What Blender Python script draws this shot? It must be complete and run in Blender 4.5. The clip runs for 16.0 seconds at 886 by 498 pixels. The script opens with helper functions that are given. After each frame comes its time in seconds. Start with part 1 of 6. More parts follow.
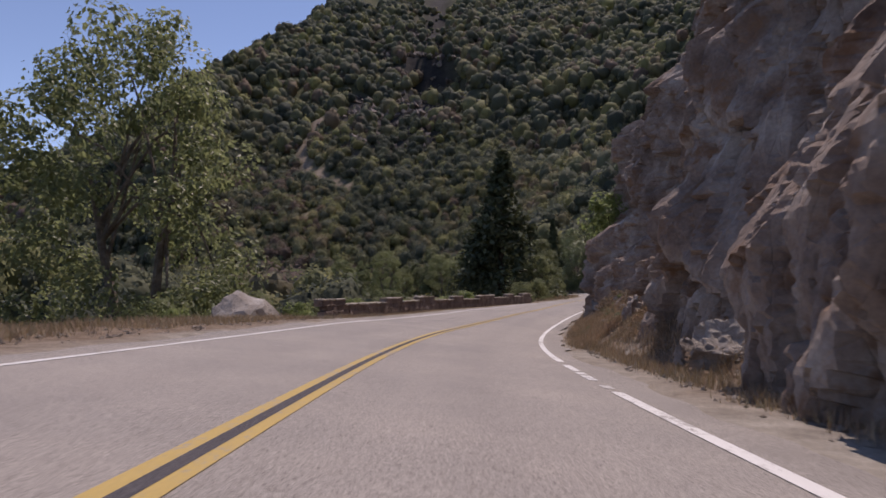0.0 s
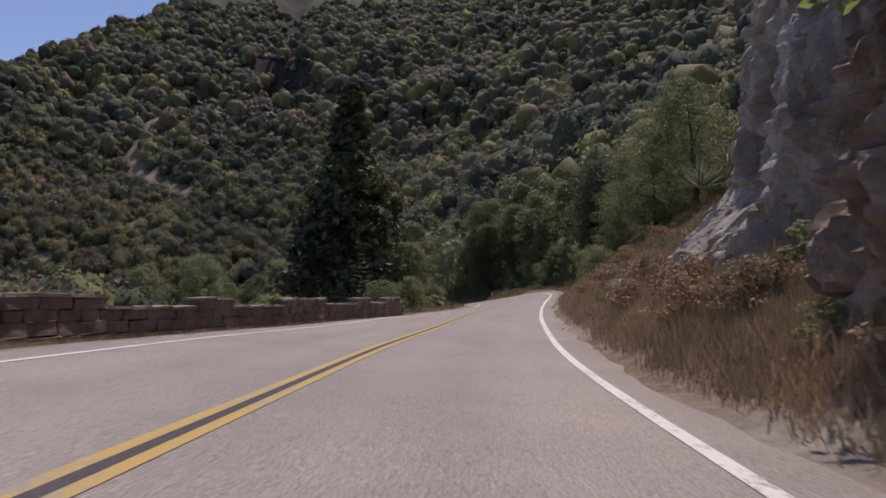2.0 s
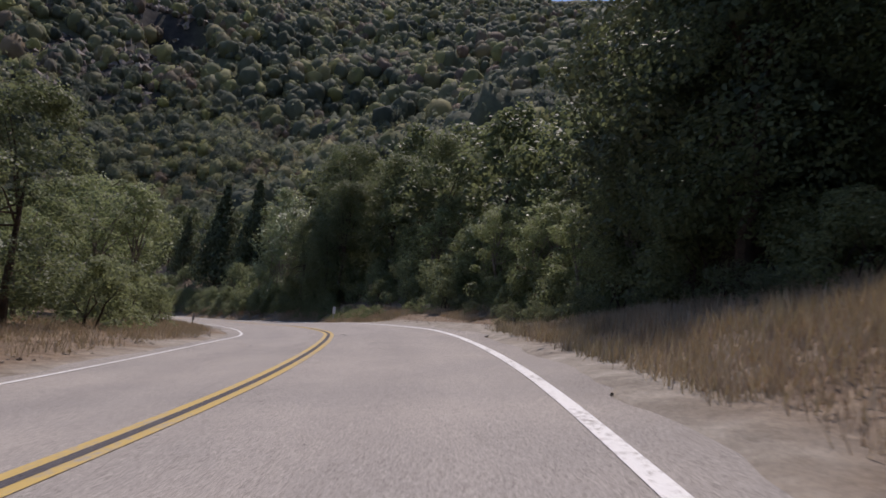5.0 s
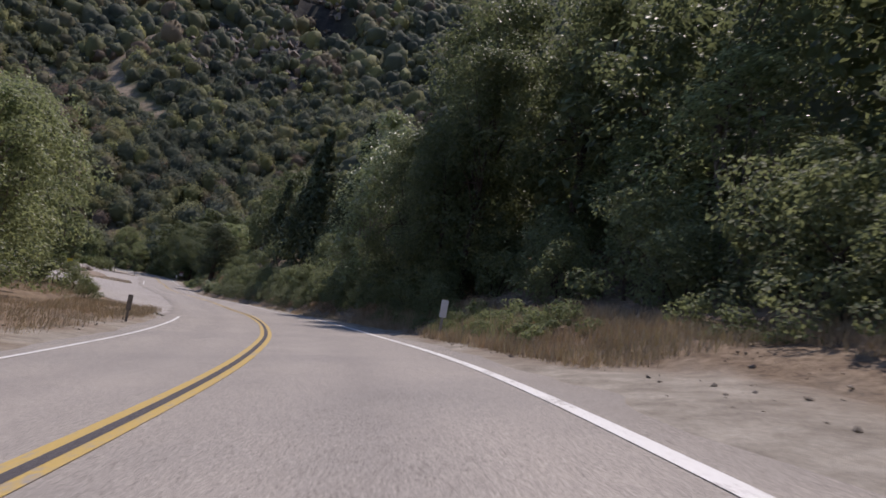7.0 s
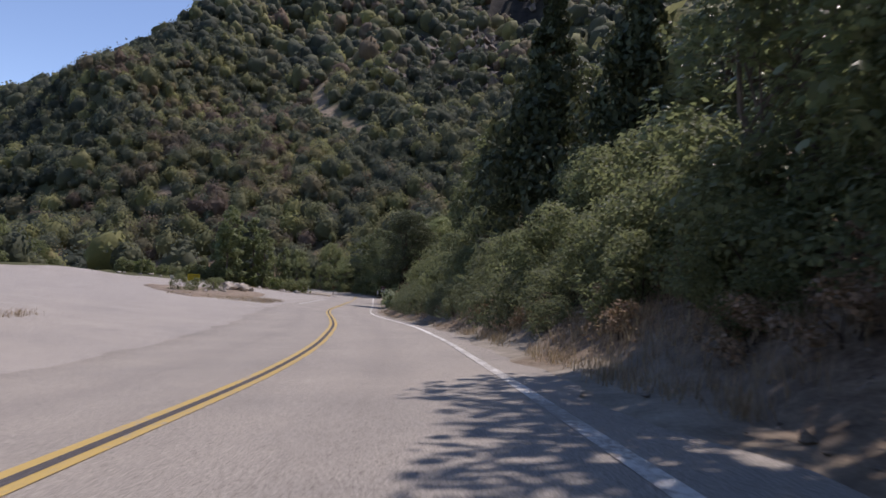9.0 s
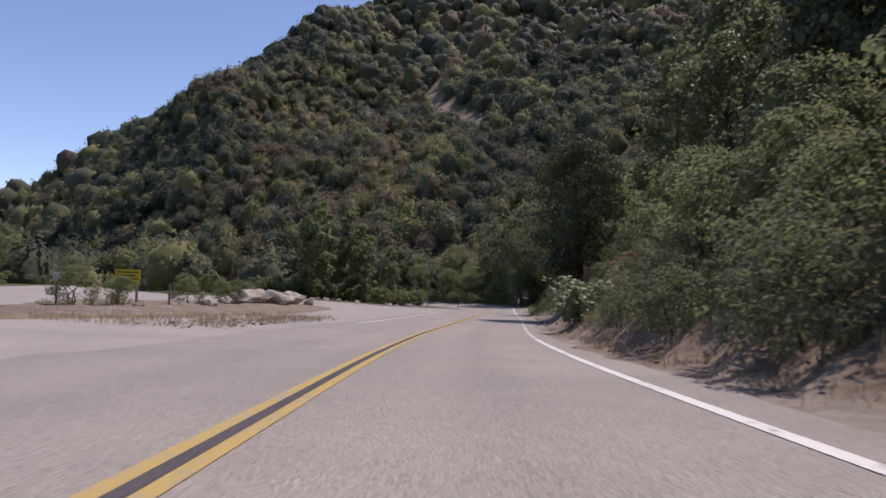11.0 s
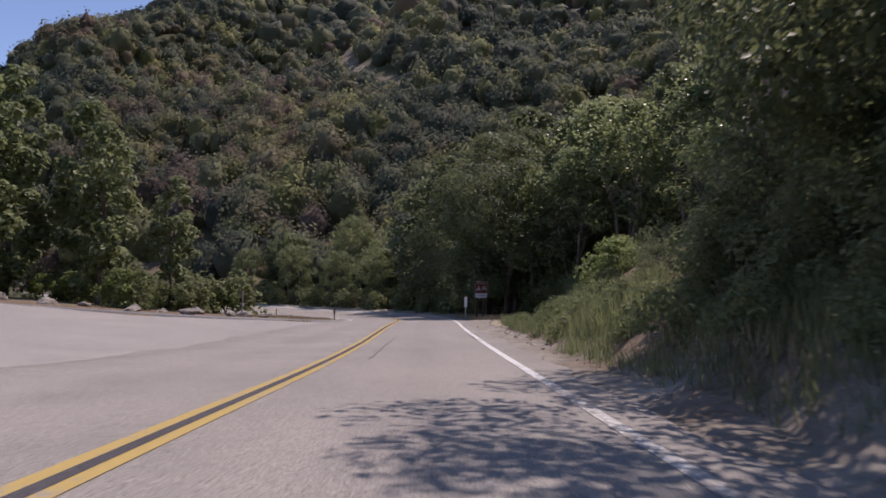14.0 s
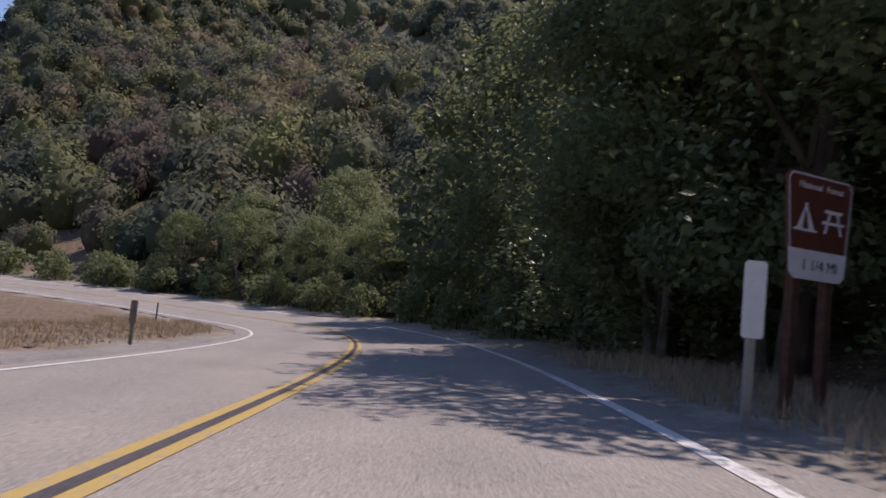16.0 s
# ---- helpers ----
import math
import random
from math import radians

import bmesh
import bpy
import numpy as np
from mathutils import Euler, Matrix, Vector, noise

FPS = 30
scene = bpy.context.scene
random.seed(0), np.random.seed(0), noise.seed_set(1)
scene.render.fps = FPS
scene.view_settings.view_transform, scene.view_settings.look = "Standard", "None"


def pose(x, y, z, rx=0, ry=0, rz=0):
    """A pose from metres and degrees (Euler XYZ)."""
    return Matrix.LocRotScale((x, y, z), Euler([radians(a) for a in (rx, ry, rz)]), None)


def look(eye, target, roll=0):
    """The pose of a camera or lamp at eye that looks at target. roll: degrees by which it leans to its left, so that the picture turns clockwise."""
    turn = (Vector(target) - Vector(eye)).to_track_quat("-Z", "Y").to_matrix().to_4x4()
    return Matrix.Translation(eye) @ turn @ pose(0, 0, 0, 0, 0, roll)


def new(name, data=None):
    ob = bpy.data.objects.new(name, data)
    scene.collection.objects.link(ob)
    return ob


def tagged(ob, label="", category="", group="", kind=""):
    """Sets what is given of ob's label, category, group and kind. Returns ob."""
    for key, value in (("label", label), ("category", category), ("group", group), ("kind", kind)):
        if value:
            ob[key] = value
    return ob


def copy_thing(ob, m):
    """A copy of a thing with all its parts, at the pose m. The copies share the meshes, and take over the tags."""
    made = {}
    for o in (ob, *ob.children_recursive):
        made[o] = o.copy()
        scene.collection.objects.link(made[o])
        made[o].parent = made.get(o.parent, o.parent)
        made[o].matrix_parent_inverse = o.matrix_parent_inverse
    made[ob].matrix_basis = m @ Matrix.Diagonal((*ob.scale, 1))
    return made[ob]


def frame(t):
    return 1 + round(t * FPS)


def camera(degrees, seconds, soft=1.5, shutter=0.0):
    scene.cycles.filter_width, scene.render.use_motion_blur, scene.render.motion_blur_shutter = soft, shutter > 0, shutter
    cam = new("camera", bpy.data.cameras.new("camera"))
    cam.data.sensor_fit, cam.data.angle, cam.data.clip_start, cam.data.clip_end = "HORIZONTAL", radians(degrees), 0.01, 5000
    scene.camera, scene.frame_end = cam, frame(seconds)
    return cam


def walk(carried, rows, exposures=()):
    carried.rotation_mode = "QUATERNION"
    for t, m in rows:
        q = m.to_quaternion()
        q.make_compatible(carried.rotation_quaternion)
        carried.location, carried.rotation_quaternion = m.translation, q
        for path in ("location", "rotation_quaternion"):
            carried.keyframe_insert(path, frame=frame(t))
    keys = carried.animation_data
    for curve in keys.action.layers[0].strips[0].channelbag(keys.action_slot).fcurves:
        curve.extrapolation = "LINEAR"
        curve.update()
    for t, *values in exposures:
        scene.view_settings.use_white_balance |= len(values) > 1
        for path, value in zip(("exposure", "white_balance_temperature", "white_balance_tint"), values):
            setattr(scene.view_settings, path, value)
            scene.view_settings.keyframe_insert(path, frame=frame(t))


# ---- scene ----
cam = camera(65.0, 16.0, soft=1.6, shutter=0.1)
EYE, TILT, LEAN, TURN = 0.84, 2.0, 0.0, 0.0
# seconds, x, y, z, yaw, pitch, roll along the drive
ROWS = [
    (0.0, 0.00, 0.00, 0.000, -0.00, -0.00, -0.00),
    (0.5, 0.20, 8.89, -0.791, -2.26, -0.09, 0.82),
    (1.0, 0.87, 17.71, -1.606, -5.01, 0.19, 1.90),
    (1.5, 2.01, 25.92, -2.361, -8.27, 0.71, 1.67),
    (2.0, 3.77, 34.44, -2.922, -11.47, 1.36, 0.68),
    (2.5, 5.92, 42.83, -3.406, -14.44, 1.96, -0.82),
    (3.0, 8.45, 51.09, -3.806, -17.24, 2.49, -1.64),
    (3.5, 11.31, 59.62, -4.100, -19.71, 2.89, -2.75),
    (4.0, 14.54, 68.27, -4.323, -21.26, 3.16, -4.14),
    (4.5, 17.93, 76.89, -4.513, -21.62, 3.29, -5.72),
    (5.0, 21.21, 85.36, -4.703, -20.74, 3.28, -7.36),
    (5.5, 24.15, 93.55, -4.931, -18.77, 3.09, -8.88),
    (6.0, 26.29, 101.36, -5.232, -16.06, 2.69, -10.12),
    (6.5, 27.98, 109.40, -5.707, -12.83, 2.28, -10.63),
    (7.0, 29.14, 118.11, -6.273, -9.24, 1.72, -10.56),
    (7.5, 29.75, 127.65, -6.970, -4.69, 1.15, -9.18),
    (8.0, 29.57, 137.95, -7.830, 0.13, 0.39, -8.62),
    (8.5, 28.66, 148.49, -8.721, 4.90, -0.05, -6.80),
    (9.0, 27.34, 158.26, -9.662, 8.77, -0.05, -4.74),
    (9.5, 25.70, 167.04, -10.609, 11.58, 0.10, -2.56),
    (10.0, 23.40, 176.29, -11.514, 16.10, 0.24, -1.34),
    (10.5, 20.34, 185.86, -12.376, 19.16, 0.37, -0.80),
    (11.0, 16.92, 195.57, -13.193, 19.38, 0.51, -0.72),
    (11.5, 13.71, 205.26, -13.965, 16.99, 0.64, -0.88),
    (12.0, 11.08, 214.73, -14.689, 13.79, 0.76, -1.08),
    (12.5, 8.84, 223.81, -15.365, 13.51, 0.88, -1.12),
    (13.0, 6.68, 232.80, -15.989, 13.30, 1.05, -1.56),
    (13.5, 4.55, 241.82, -16.587, 13.16, 1.11, -1.91),
    (14.0, 2.40, 250.85, -17.236, 13.00, 1.21, -1.52),
    (14.5, 0.21, 259.98, -17.935, 13.07, 1.16, -1.19),
    (15.0, -2.12, 268.95, -18.575, 13.48, 1.58, -1.21),
    (15.5, -4.56, 278.09, -19.099, 14.43, 1.94, -2.50),
    (16.0, -6.86, 286.91, -19.595, 15.53, 2.03, -4.98),
]
walk(cam, [(t, pose(0, 0, EYE, TILT, LEAN, TURN) @ pose(x, y, z, 90 + pitch, roll, yaw)) for t, x, y, z, yaw, pitch, roll in ROWS],
     exposures=[(0.0, 0.0, 7050, 27), (3.2, 0.0, 7050, 27), (5.4, 0.2, 6750, 20), (9.6, 0.25, 6750, 20), (12.0, 0.2, 6850, 25), (16.0, 0.25, 6800, 25)])

# ---- light ----
SUN_AZ, SUN_EL = radians(28), radians(62)      # to the right of straight ahead, and up
world = bpy.data.worlds.new("sky")
scene.world = world
world.use_nodes = True
wn = world.node_tree.nodes
sky = wn.new("ShaderNodeTexSky")
sky.sky_type, sky.sun_disc = "NISHITA", False
sky.sun_elevation, sky.sun_rotation = SUN_EL, SUN_AZ
sky.altitude, sky.air_density, sky.dust_density, sky.ozone_density = 1600, 0.8, 0.02, 1.8
wn["Background"].inputs["Strength"].default_value = 0.15
world.node_tree.links.new(sky.outputs["Color"], wn["Background"].inputs["Color"])
sun_data = bpy.data.lights.new("sun", "SUN")
sun_data.energy, sun_data.angle, sun_data.color = 3.3, radians(0.55), (1.0, 0.95, 0.88)
sun = new("sun", sun_data)
to_sun = Vector((math.sin(SUN_AZ) * math.cos(SUN_EL), math.cos(SUN_AZ) * math.cos(SUN_EL), math.sin(SUN_EL)))
sun.matrix_world = look(to_sun * 200, (0, 0, 0))


# ---- numbers in bulk ----
rng = np.random.default_rng(7)


def hash2(ix, iy, seed):
    h = np.sin(ix * 127.1 + iy * 311.7 + seed * 74.7) * 43758.5453
    return h - np.floor(h)


def vnoise(x, y, seed=0):
    ix, iy = np.floor(x), np.floor(y)
    fx, fy = x - ix, y - iy
    fx, fy = fx * fx * (3 - 2 * fx), fy * fy * (3 - 2 * fy)
    a, b = hash2(ix, iy, seed), hash2(ix + 1, iy, seed)
    c, d = hash2(ix, iy + 1, seed), hash2(ix + 1, iy + 1, seed)
    return (a * (1 - fx) + b * fx) * (1 - fy) + (c * (1 - fx) + d * fx) * fy - 0.5


def fbm(x, y, seed=0, octaves=4):
    total, amp = 0.0, 1.0
    for k in range(octaves):
        total = total + amp * vnoise(x * 2 ** k, y * 2 ** k, seed + k)
        amp *= 0.5
    return total


def smooth(a, b, x):
    t = np.clip((x - a) / (b - a), 0, 1)
    return t * t * (3 - 2 * t)


# ---- the road's line ----
# by metres along the drive: from the rider to the middle of the road, its height against his wheels, and its cross slope (rise for each metre to the right)
KNOT = [-40, -10, 0, 8, 16, 24, 32, 40, 48, 56, 64, 72, 80, 88, 96, 104, 112, 120, 128, 136, 144, 152, 160, 168, 176, 184, 192, 200, 208, 216, 224, 232, 240, 248, 256, 264, 272, 290, 340]
OFF = [1.11, 1.23, 1.35, 1.48, 1.66, 1.77, 1.85, 1.87, 2.01, 2.02, 2.16, 2.28, 2.33, 2.22, 1.95, 1.76, 1.59, 1.47, 1.52, 1.61, 1.69, 1.78, 1.97, 2.07, 1.95, 1.73, 1.4, 1.26, 1.29, 1.41, 1.54, 1.59, 1.59, 1.59, 1.71, 1.84, 1.83, 1.7, 0.65]
LIFT = [0.03, 0.01, -0.0, -0.03, -0.03, -0.0, -0.04, -0.06, -0.06, -0.08, -0.08, -0.09, -0.1, -0.09, -0.06, -0.01, 0.06, 0.01, 0.01, -0.02, -0.08, -0.09, -0.02, 0.03, 0.05, 0.12, 0.15, 0.13, 0.08, 0.03, -0.01, -0.04, -0.03, -0.02, -0.02, -0.02, -0.01, 0.04, 0.15]
BANK = [-0.06, -0.06, -0.06, -0.06, -0.07, -0.09, -0.08, -0.07, -0.06, -0.03, -0.0, 0.04, 0.08, 0.11, 0.14, 0.15, 0.16, 0.17, 0.17, 0.15, 0.13, 0.12, 0.11, 0.1, 0.09, 0.07, 0.05, 0.02, 0.0, -0.01, -0.02, -0.02, -0.02, -0.02, -0.01, 0.0, 0.02, 0.03, 0.1]
base_m = pose(0, 0, EYE, TILT, LEAN, TURN)
eyes = np.array([base_m @ Vector(r[1:4]) for r in ROWS])
run = np.concatenate([[0], np.cumsum(np.linalg.norm(np.diff(eyes[:, :2], axis=0), axis=1))])
RS = np.arange(-60, 420, 1.0)
bx, by, bz = np.interp(RS, run, eyes[:, 0]), np.interp(RS, run, eyes[:, 1]), np.interp(RS, run, eyes[:, 2]) - EYE
first = (eyes[1] - eyes[0]) / run[1]
behind = RS < 0
bx[behind], by[behind], bz[behind] = eyes[0, 0] + first[0] * RS[behind], eyes[0, 1] + first[1] * RS[behind], eyes[0, 2] - EYE + first[2] * RS[behind]
# on round the left-hand bend after the end
h = math.atan2(-(eyes[-1, 0] - eyes[-3, 0]), eyes[-1, 1] - eyes[-3, 1])
x, y = eyes[-1, 0], eyes[-1, 1]
for k, i in enumerate(np.where(RS > run[-1])[0]):
    h += radians(np.interp(k, (0, 10, 30, 60, 75, 100), (.2, .45, 1.1, 1.25, .3, 0)))
    x, y = x - math.sin(h), y + math.cos(h)
    bx[i], by[i], bz[i] = x, y, eyes[-1, 2] - EYE - 0.036 * min(k + 1, 50)


def eased(v, times):
    for _ in range(times):
        v[1:-1] = 0.5 * v[1:-1] + 0.25 * (v[:-2] + v[2:])
    return v


for v in (bx, by, bz):
    eased(v, 20)
tx, ty = np.gradient(bx), np.gradient(by)
tl = np.hypot(tx, ty)
tx, ty = tx / tl, ty / tl
off, RB = eased(np.interp(RS, KNOT, OFF), 8), eased(np.interp(RS, KNOT, BANK), 8)
RX, RY = bx - ty * off, by + tx * off
RZ = bz + eased(np.interp(RS, KNOT, LIFT), 8) - RB * off
TX, TY = np.gradient(RX), np.gradient(RY)
TL = np.hypot(TX, TY)
TX, TY = TX / TL, TY / TL


def along(x, y):
    """Metres along the road, metres to its right, and the nearest station, for arrays of places."""
    x, y = np.atleast_1d(np.asarray(x, float)), np.atleast_1d(np.asarray(y, float))
    s, d = np.empty_like(x), np.empty_like(x)
    for a in range(0, len(x), 20000):
        px, py = x[a:a + 20000], y[a:a + 20000]
        i = np.argmin((px[:, None] - RX[None]) ** 2 + (py[:, None] - RY[None]) ** 2, axis=1)
        dx, dy = px - RX[i], py - RY[i]
        f = np.clip(dx * TX[i] + dy * TY[i], -0.6, 0.6)
        s[a:a + 20000] = RS[i] + f
        side = dx * TY[i] - dy * TX[i]
        d[a:a + 20000] = np.where(side >= 0, 1, -1) * np.hypot(dx, dy) * np.where(np.abs(dx * TX[i] + dy * TY[i]) > 1.5, 1, 0) \
            + side * np.where(np.abs(dx * TX[i] + dy * TY[i]) > 1.5, 0, 1)
    return s, d


def spot(s, d):
    """The place, in plan, that lies s metres along the road and d metres to its right."""
    x, y = np.interp(s, RS, RX), np.interp(s, RS, RY)
    tx, ty = np.interp(s, RS, TX), np.interp(s, RS, TY)
    return x + ty * d, y - tx * d


# things were first paced out by eye; their paces against the road's metres
PACE = (-60, 0, 15.2, 35.8, 64.5, 105, 126.5, 147.6, 187, 267, 276, 318, 360)
METRE = (-60, 0, 17.6, 41, 71.6, 119.6, 150, 177, 222.5, 302.2, 312, 360, 405)


def at(s, d):
    return spot(np.interp(s, PACE, METRE), np.asarray(d) * 1.07)


# the foot of the right-hand slope and its steepness, by metres along the road
FOOT_S = np.interp((-60, 12, 20, 30, 45, 60, 80, 92, 105, 117, 132, 150, 195, 205, 216, 230, 250, 262, 300, 360), PACE, METRE)
FOOT = (6.4, 5.3, 4.75, 4.3, 4.0, 4.0, 4.5, 5.4, 8.0, 5.0, 4.9, 4.7, 4.6, 4.9, 4.9, 4.6, 5.4, 8, 9, 9)
STEEP = (.6, .6, .72, .66, .66, .66, .5, .3, .25, .35, .55, .65, .8, 1.0, 1.0, .75, .6, .45, .45, .5)
# paved lay-by on the left: along and right, then in plan
LOT_SD = [(154, -3.9), (157, -4.2), (164, -6), (171, -7.9), (179, -9.9), (185, -11.5), (192, -16), (200, -27), (208, -38), (220, -45), (236, -47), (262, -43), (288, -37), (294, -24), (292, -11.5), (295, -7.8), (299, -5.4), (303, -3.9)] + [(s, -2.7) for s in range(300, 150, -8)]
LOT = [tuple(float(v) for v in spot(s, d)) for s, d in LOT_SD]


def in_poly(x, y, poly):
    inside = np.zeros(len(x), bool)
    for (x0, y0), (x1, y1) in zip(poly, poly[1:] + poly[:1]):
        if y0 != y1:
            inside ^= ((y0 > y) != (y1 > y)) & (x < (x1 - x0) * (y - y0) / (y1 - y0) + x0)
    return inside


# the cliff on the right: how far off its back wall stands, and how high the bench behind it is
CLIFF_S = (-60, -8, 5, 14, 22, 26, 34, 38, 46, 52, 58)
CLIFF_D = (11, 11, 10.6, 9.6, 8.8, 9.4, 9.6, 8.8, 9.2, 11.4, 15.0)
CLIFF_TOP = (14, 14, 14, 14, 14, 14, 14, 14, 13, 8, 3)
BENCH = (8, 8, 8, 8, 8, 8, 8, 8, 7, 2, 0)


def bed_of(y):
    """The line of the mountain's cleft."""
    return -8 + 5 * np.sin(y / 31) + 3 * np.sin(y / 13 + 2)


def lie(x, y, rough=True):
    """Height of the land."""
    x, y = np.atleast_1d(np.asarray(x, float)), np.atleast_1d(np.asarray(y, float))
    s, d = along(x, y)
    z = np.interp(s, RS, RZ) + np.interp(s, RS, RB) * np.clip(d, -4.3, 6)
    foot, steep = np.interp(s, FOOT_S, FOOT), np.interp(s, FOOT_S, STEEP)
    up = np.maximum(d - foot, 0)
    near = np.minimum(up, 14)
    rise = near * steep * smooth(0, 0.9, up) + np.clip(up - 14, 0, 506) * 0.55 + np.clip(up - 110, 0, 320) * 0.09 + np.clip(up - 520, 0, 150) * 0.44 + np.clip(up - 670, 0, 900) * 0.52
    # the bench above the cliff
    rise = rise + np.interp(s, CLIFF_S, BENCH) * smooth(0.8, 3.2, d - np.interp(s, CLIFF_S, CLIFF_D))
    # past the road's last station the slope dies away towards the valley floor
    past = (x - RX[-1]) * TX[-1] + (y - RY[-1]) * TY[-1]
    beside = (x - RX[-1]) * TY[-1] - (y - RY[-1]) * TX[-1]
    fade = np.where(s >= RS[-1] - 0.7, 1 - smooth(0, 50, past) * (1 - smooth(0, 75, beside)), 1.0)
    z = z + np.where(d > 0, rise, 0) * fade
    left = np.maximum(-d, 0)
    w_lot = smooth(146, 156, s) * (1 - smooth(306, 322, s))
    w_wall = 1 - smooth(74, 92, s)
    drop_wall = np.clip(left - 4.3, 0, 3.6) * 0.08 * smooth(18, 34, s) + np.minimum(np.maximum(left - 8.2, 0) * 0.5, 6.5)
    drop_mid = np.minimum(np.maximum(left - 10, 0) * 0.3, 3)
    lot_up = np.clip(left - 4.3, 0, 45) * np.interp(s, (150, 175, 230, 300), (-.05, .02, .03, .03)) - np.minimum(np.maximum(left - 47, 0) * 0.2, 3)
    tail = -np.minimum(np.maximum(left - 9, 0) * 0.15, 2.5)
    w_tail = smooth(306, 322, s)
    lo = -drop_wall * w_wall - drop_mid * (1 - w_wall) * (1 - w_lot) * (1 - w_tail) + lot_up * w_lot + tail * w_tail
    far_left = np.clip((left - 75) * 0.3, 0, 22) * (1 - smooth(120, 190, y))
    z = z + np.where(d < 0, lo + far_left, 0)
    # the ridge's western edge, the further ridge, and the cleft high in the face
    high = z + 10
    z = z - np.clip((np.interp(y, (400, 450, 480, 560, 650, 800, 1000, 1400), (-152, -176, -208, -226, -216, -200, -180, -210)) - x) * 0.95, 0, np.maximum(high, 0) * 0.97)
    z = z + 30 * np.exp(-(((x + 560) / 130) ** 2 + ((y - 640) / 200) ** 2))
    gully = np.exp(-(np.abs(x - bed_of(y)) / 27) ** 3)
    z = z - (62 * smooth(600, 690, y) * (1 - smooth(716, 742, y)) + 20 * smooth(740, 800, y)) * gully - 12 * smooth(470, 600, y) * np.exp(-((x + 45 + (y - 560) * 0.12) / 14) ** 2)
    if rough:
        reach = np.clip(np.abs(d) - 12, 0, 400)
        ridge = (0.5 - np.abs(fbm(x / 130, y / 130, 3))) * 2 - 0.6
        z = z + ridge * np.clip(reach * 0.12, 0, 22) * (d > 0) * fade
        z = z + fbm(x / 36, y / 36, 5) * np.clip(reach * 0.05, 0, 6)
        calm = smooth(3.5, 6.5, np.abs(d)) * np.where(in_poly(x, y, LOT), 0.0, 1.0)
        z = z + (fbm(x / 2.3, y / 2.3, 9) * 0.28 + fbm(x / 0.8, y / 0.8, 19, 2) * 0.07) * calm * np.where(d > 0, smooth(0, 3, up) + 0.15, 0.4)
    return z


def height(x, y):
    return float(lie(x, y)[0])


# ---- meshes in bulk ----
def bulk(name, verts, loops, sides, material, shade=False):
    """A mesh object out of arrays: verts (n, 3), and faces that all have the same number of sides."""
    me = bpy.data.meshes.new(name)
    verts = np.ascontiguousarray(verts, np.float32)
    loops = np.ascontiguousarray(loops, np.int32).ravel()
    faces = len(loops) // sides
    me.vertices.add(len(verts))
    me.vertices.foreach_set("co", verts.ravel())
    me.loops.add(len(loops))
    me.loops.foreach_set("vertex_index", loops)
    me.polygons.add(faces)
    me.polygons.foreach_set("loop_start", np.arange(faces, dtype=np.int32) * sides)
    me.polygons.foreach_set("use_smooth", np.full(faces, shade))
    me.update(calc_edges=True)
    me.materials.append(material)
    return new(name, me)


def part(name, bm, material, parent, label=""):
    me = bpy.data.meshes.new(name)
    bm.normal_update()
    bm.to_mesh(me)
    bm.free()
    me.materials.append(material)
    ob = new(name, me)
    ob.parent = parent
    return tagged(ob, label)


def thing(name, at, label, category, group="", kind="", turned=0.0):
    ob = new(name)
    ob.empty_display_size = 0.2
    ob.matrix_basis = pose(*at, 0, 0, turned)
    return tagged(ob, label, category, group, kind)


def box(bm, x0, x1, y0, y1, z0, z1, bevel=0.0):
    m = Matrix.Translation(((x0 + x1) / 2, (y0 + y1) / 2, (z0 + z1) / 2)) @ Matrix.Diagonal((x1 - x0, y1 - y0, z1 - z0, 1))
    made = bmesh.ops.create_cube(bm, size=1, matrix=m)
    if bevel:
        edges = list({e for v in made["verts"] for e in v.link_edges})
        bmesh.ops.bevel(bm, geom=edges, offset=bevel, segments=2, affect="EDGES", profile=0.6)


def tube(bm, points, radii, sides=7):
    """A tapered limb through the points."""
    rings = []
    for i, (p, r) in enumerate(zip(points, radii)):
        p = Vector(p)
        t = (Vector(points[min(i + 1, len(points) - 1)]) - Vector(points[max(i - 1, 0)])).normalized()
        a = t.orthogonal().normalized()
        b = t.cross(a)
        rings.append([bm.verts.new(p + (a * math.cos(k * math.tau / sides) + b * math.sin(k * math.tau / sides)) * r) for k in range(sides)])
    for lo, hi in zip(rings, rings[1:]):
        for k in range(sides):
            bm.faces.new((lo[k], lo[(k + 1) % sides], hi[(k + 1) % sides], hi[k]))
    bm.faces.new(rings[0][::-1])
    bm.faces.new(rings[-1])


# ---- materials ----
def material(name, rough=0.8, spec=0.3):
    m = bpy.data.materials.new(name)
    m.use_nodes = True
    b = m.node_tree.nodes["Principled BSDF"]
    b.inputs["Roughness"].default_value = rough
    b.inputs["Specular IOR Level"].default_value = spec
    return m, m.node_tree.nodes, m.node_tree.links, b


def noise_of(n, l, scale, detail=4, rough=0.6, coords=None, kind="noise"):
    t = n.new("ShaderNodeTexNoise" if kind == "noise" else "ShaderNodeTexVoronoi")
    t.inputs["Scale"].default_value = scale
    if kind == "noise":
        t.inputs["Detail"].default_value, t.inputs["Roughness"].default_value = detail, rough
    if coords is None:
        coords = n.new("ShaderNodeTexCoord").outputs["Object"]
    l.new(coords, t.inputs["Vector"])
    return t.outputs["Fac"] if kind == "noise" else t.outputs["Distance"]


def place_of(n):
    return n.new("ShaderNodeNewGeometry").outputs["Position"]


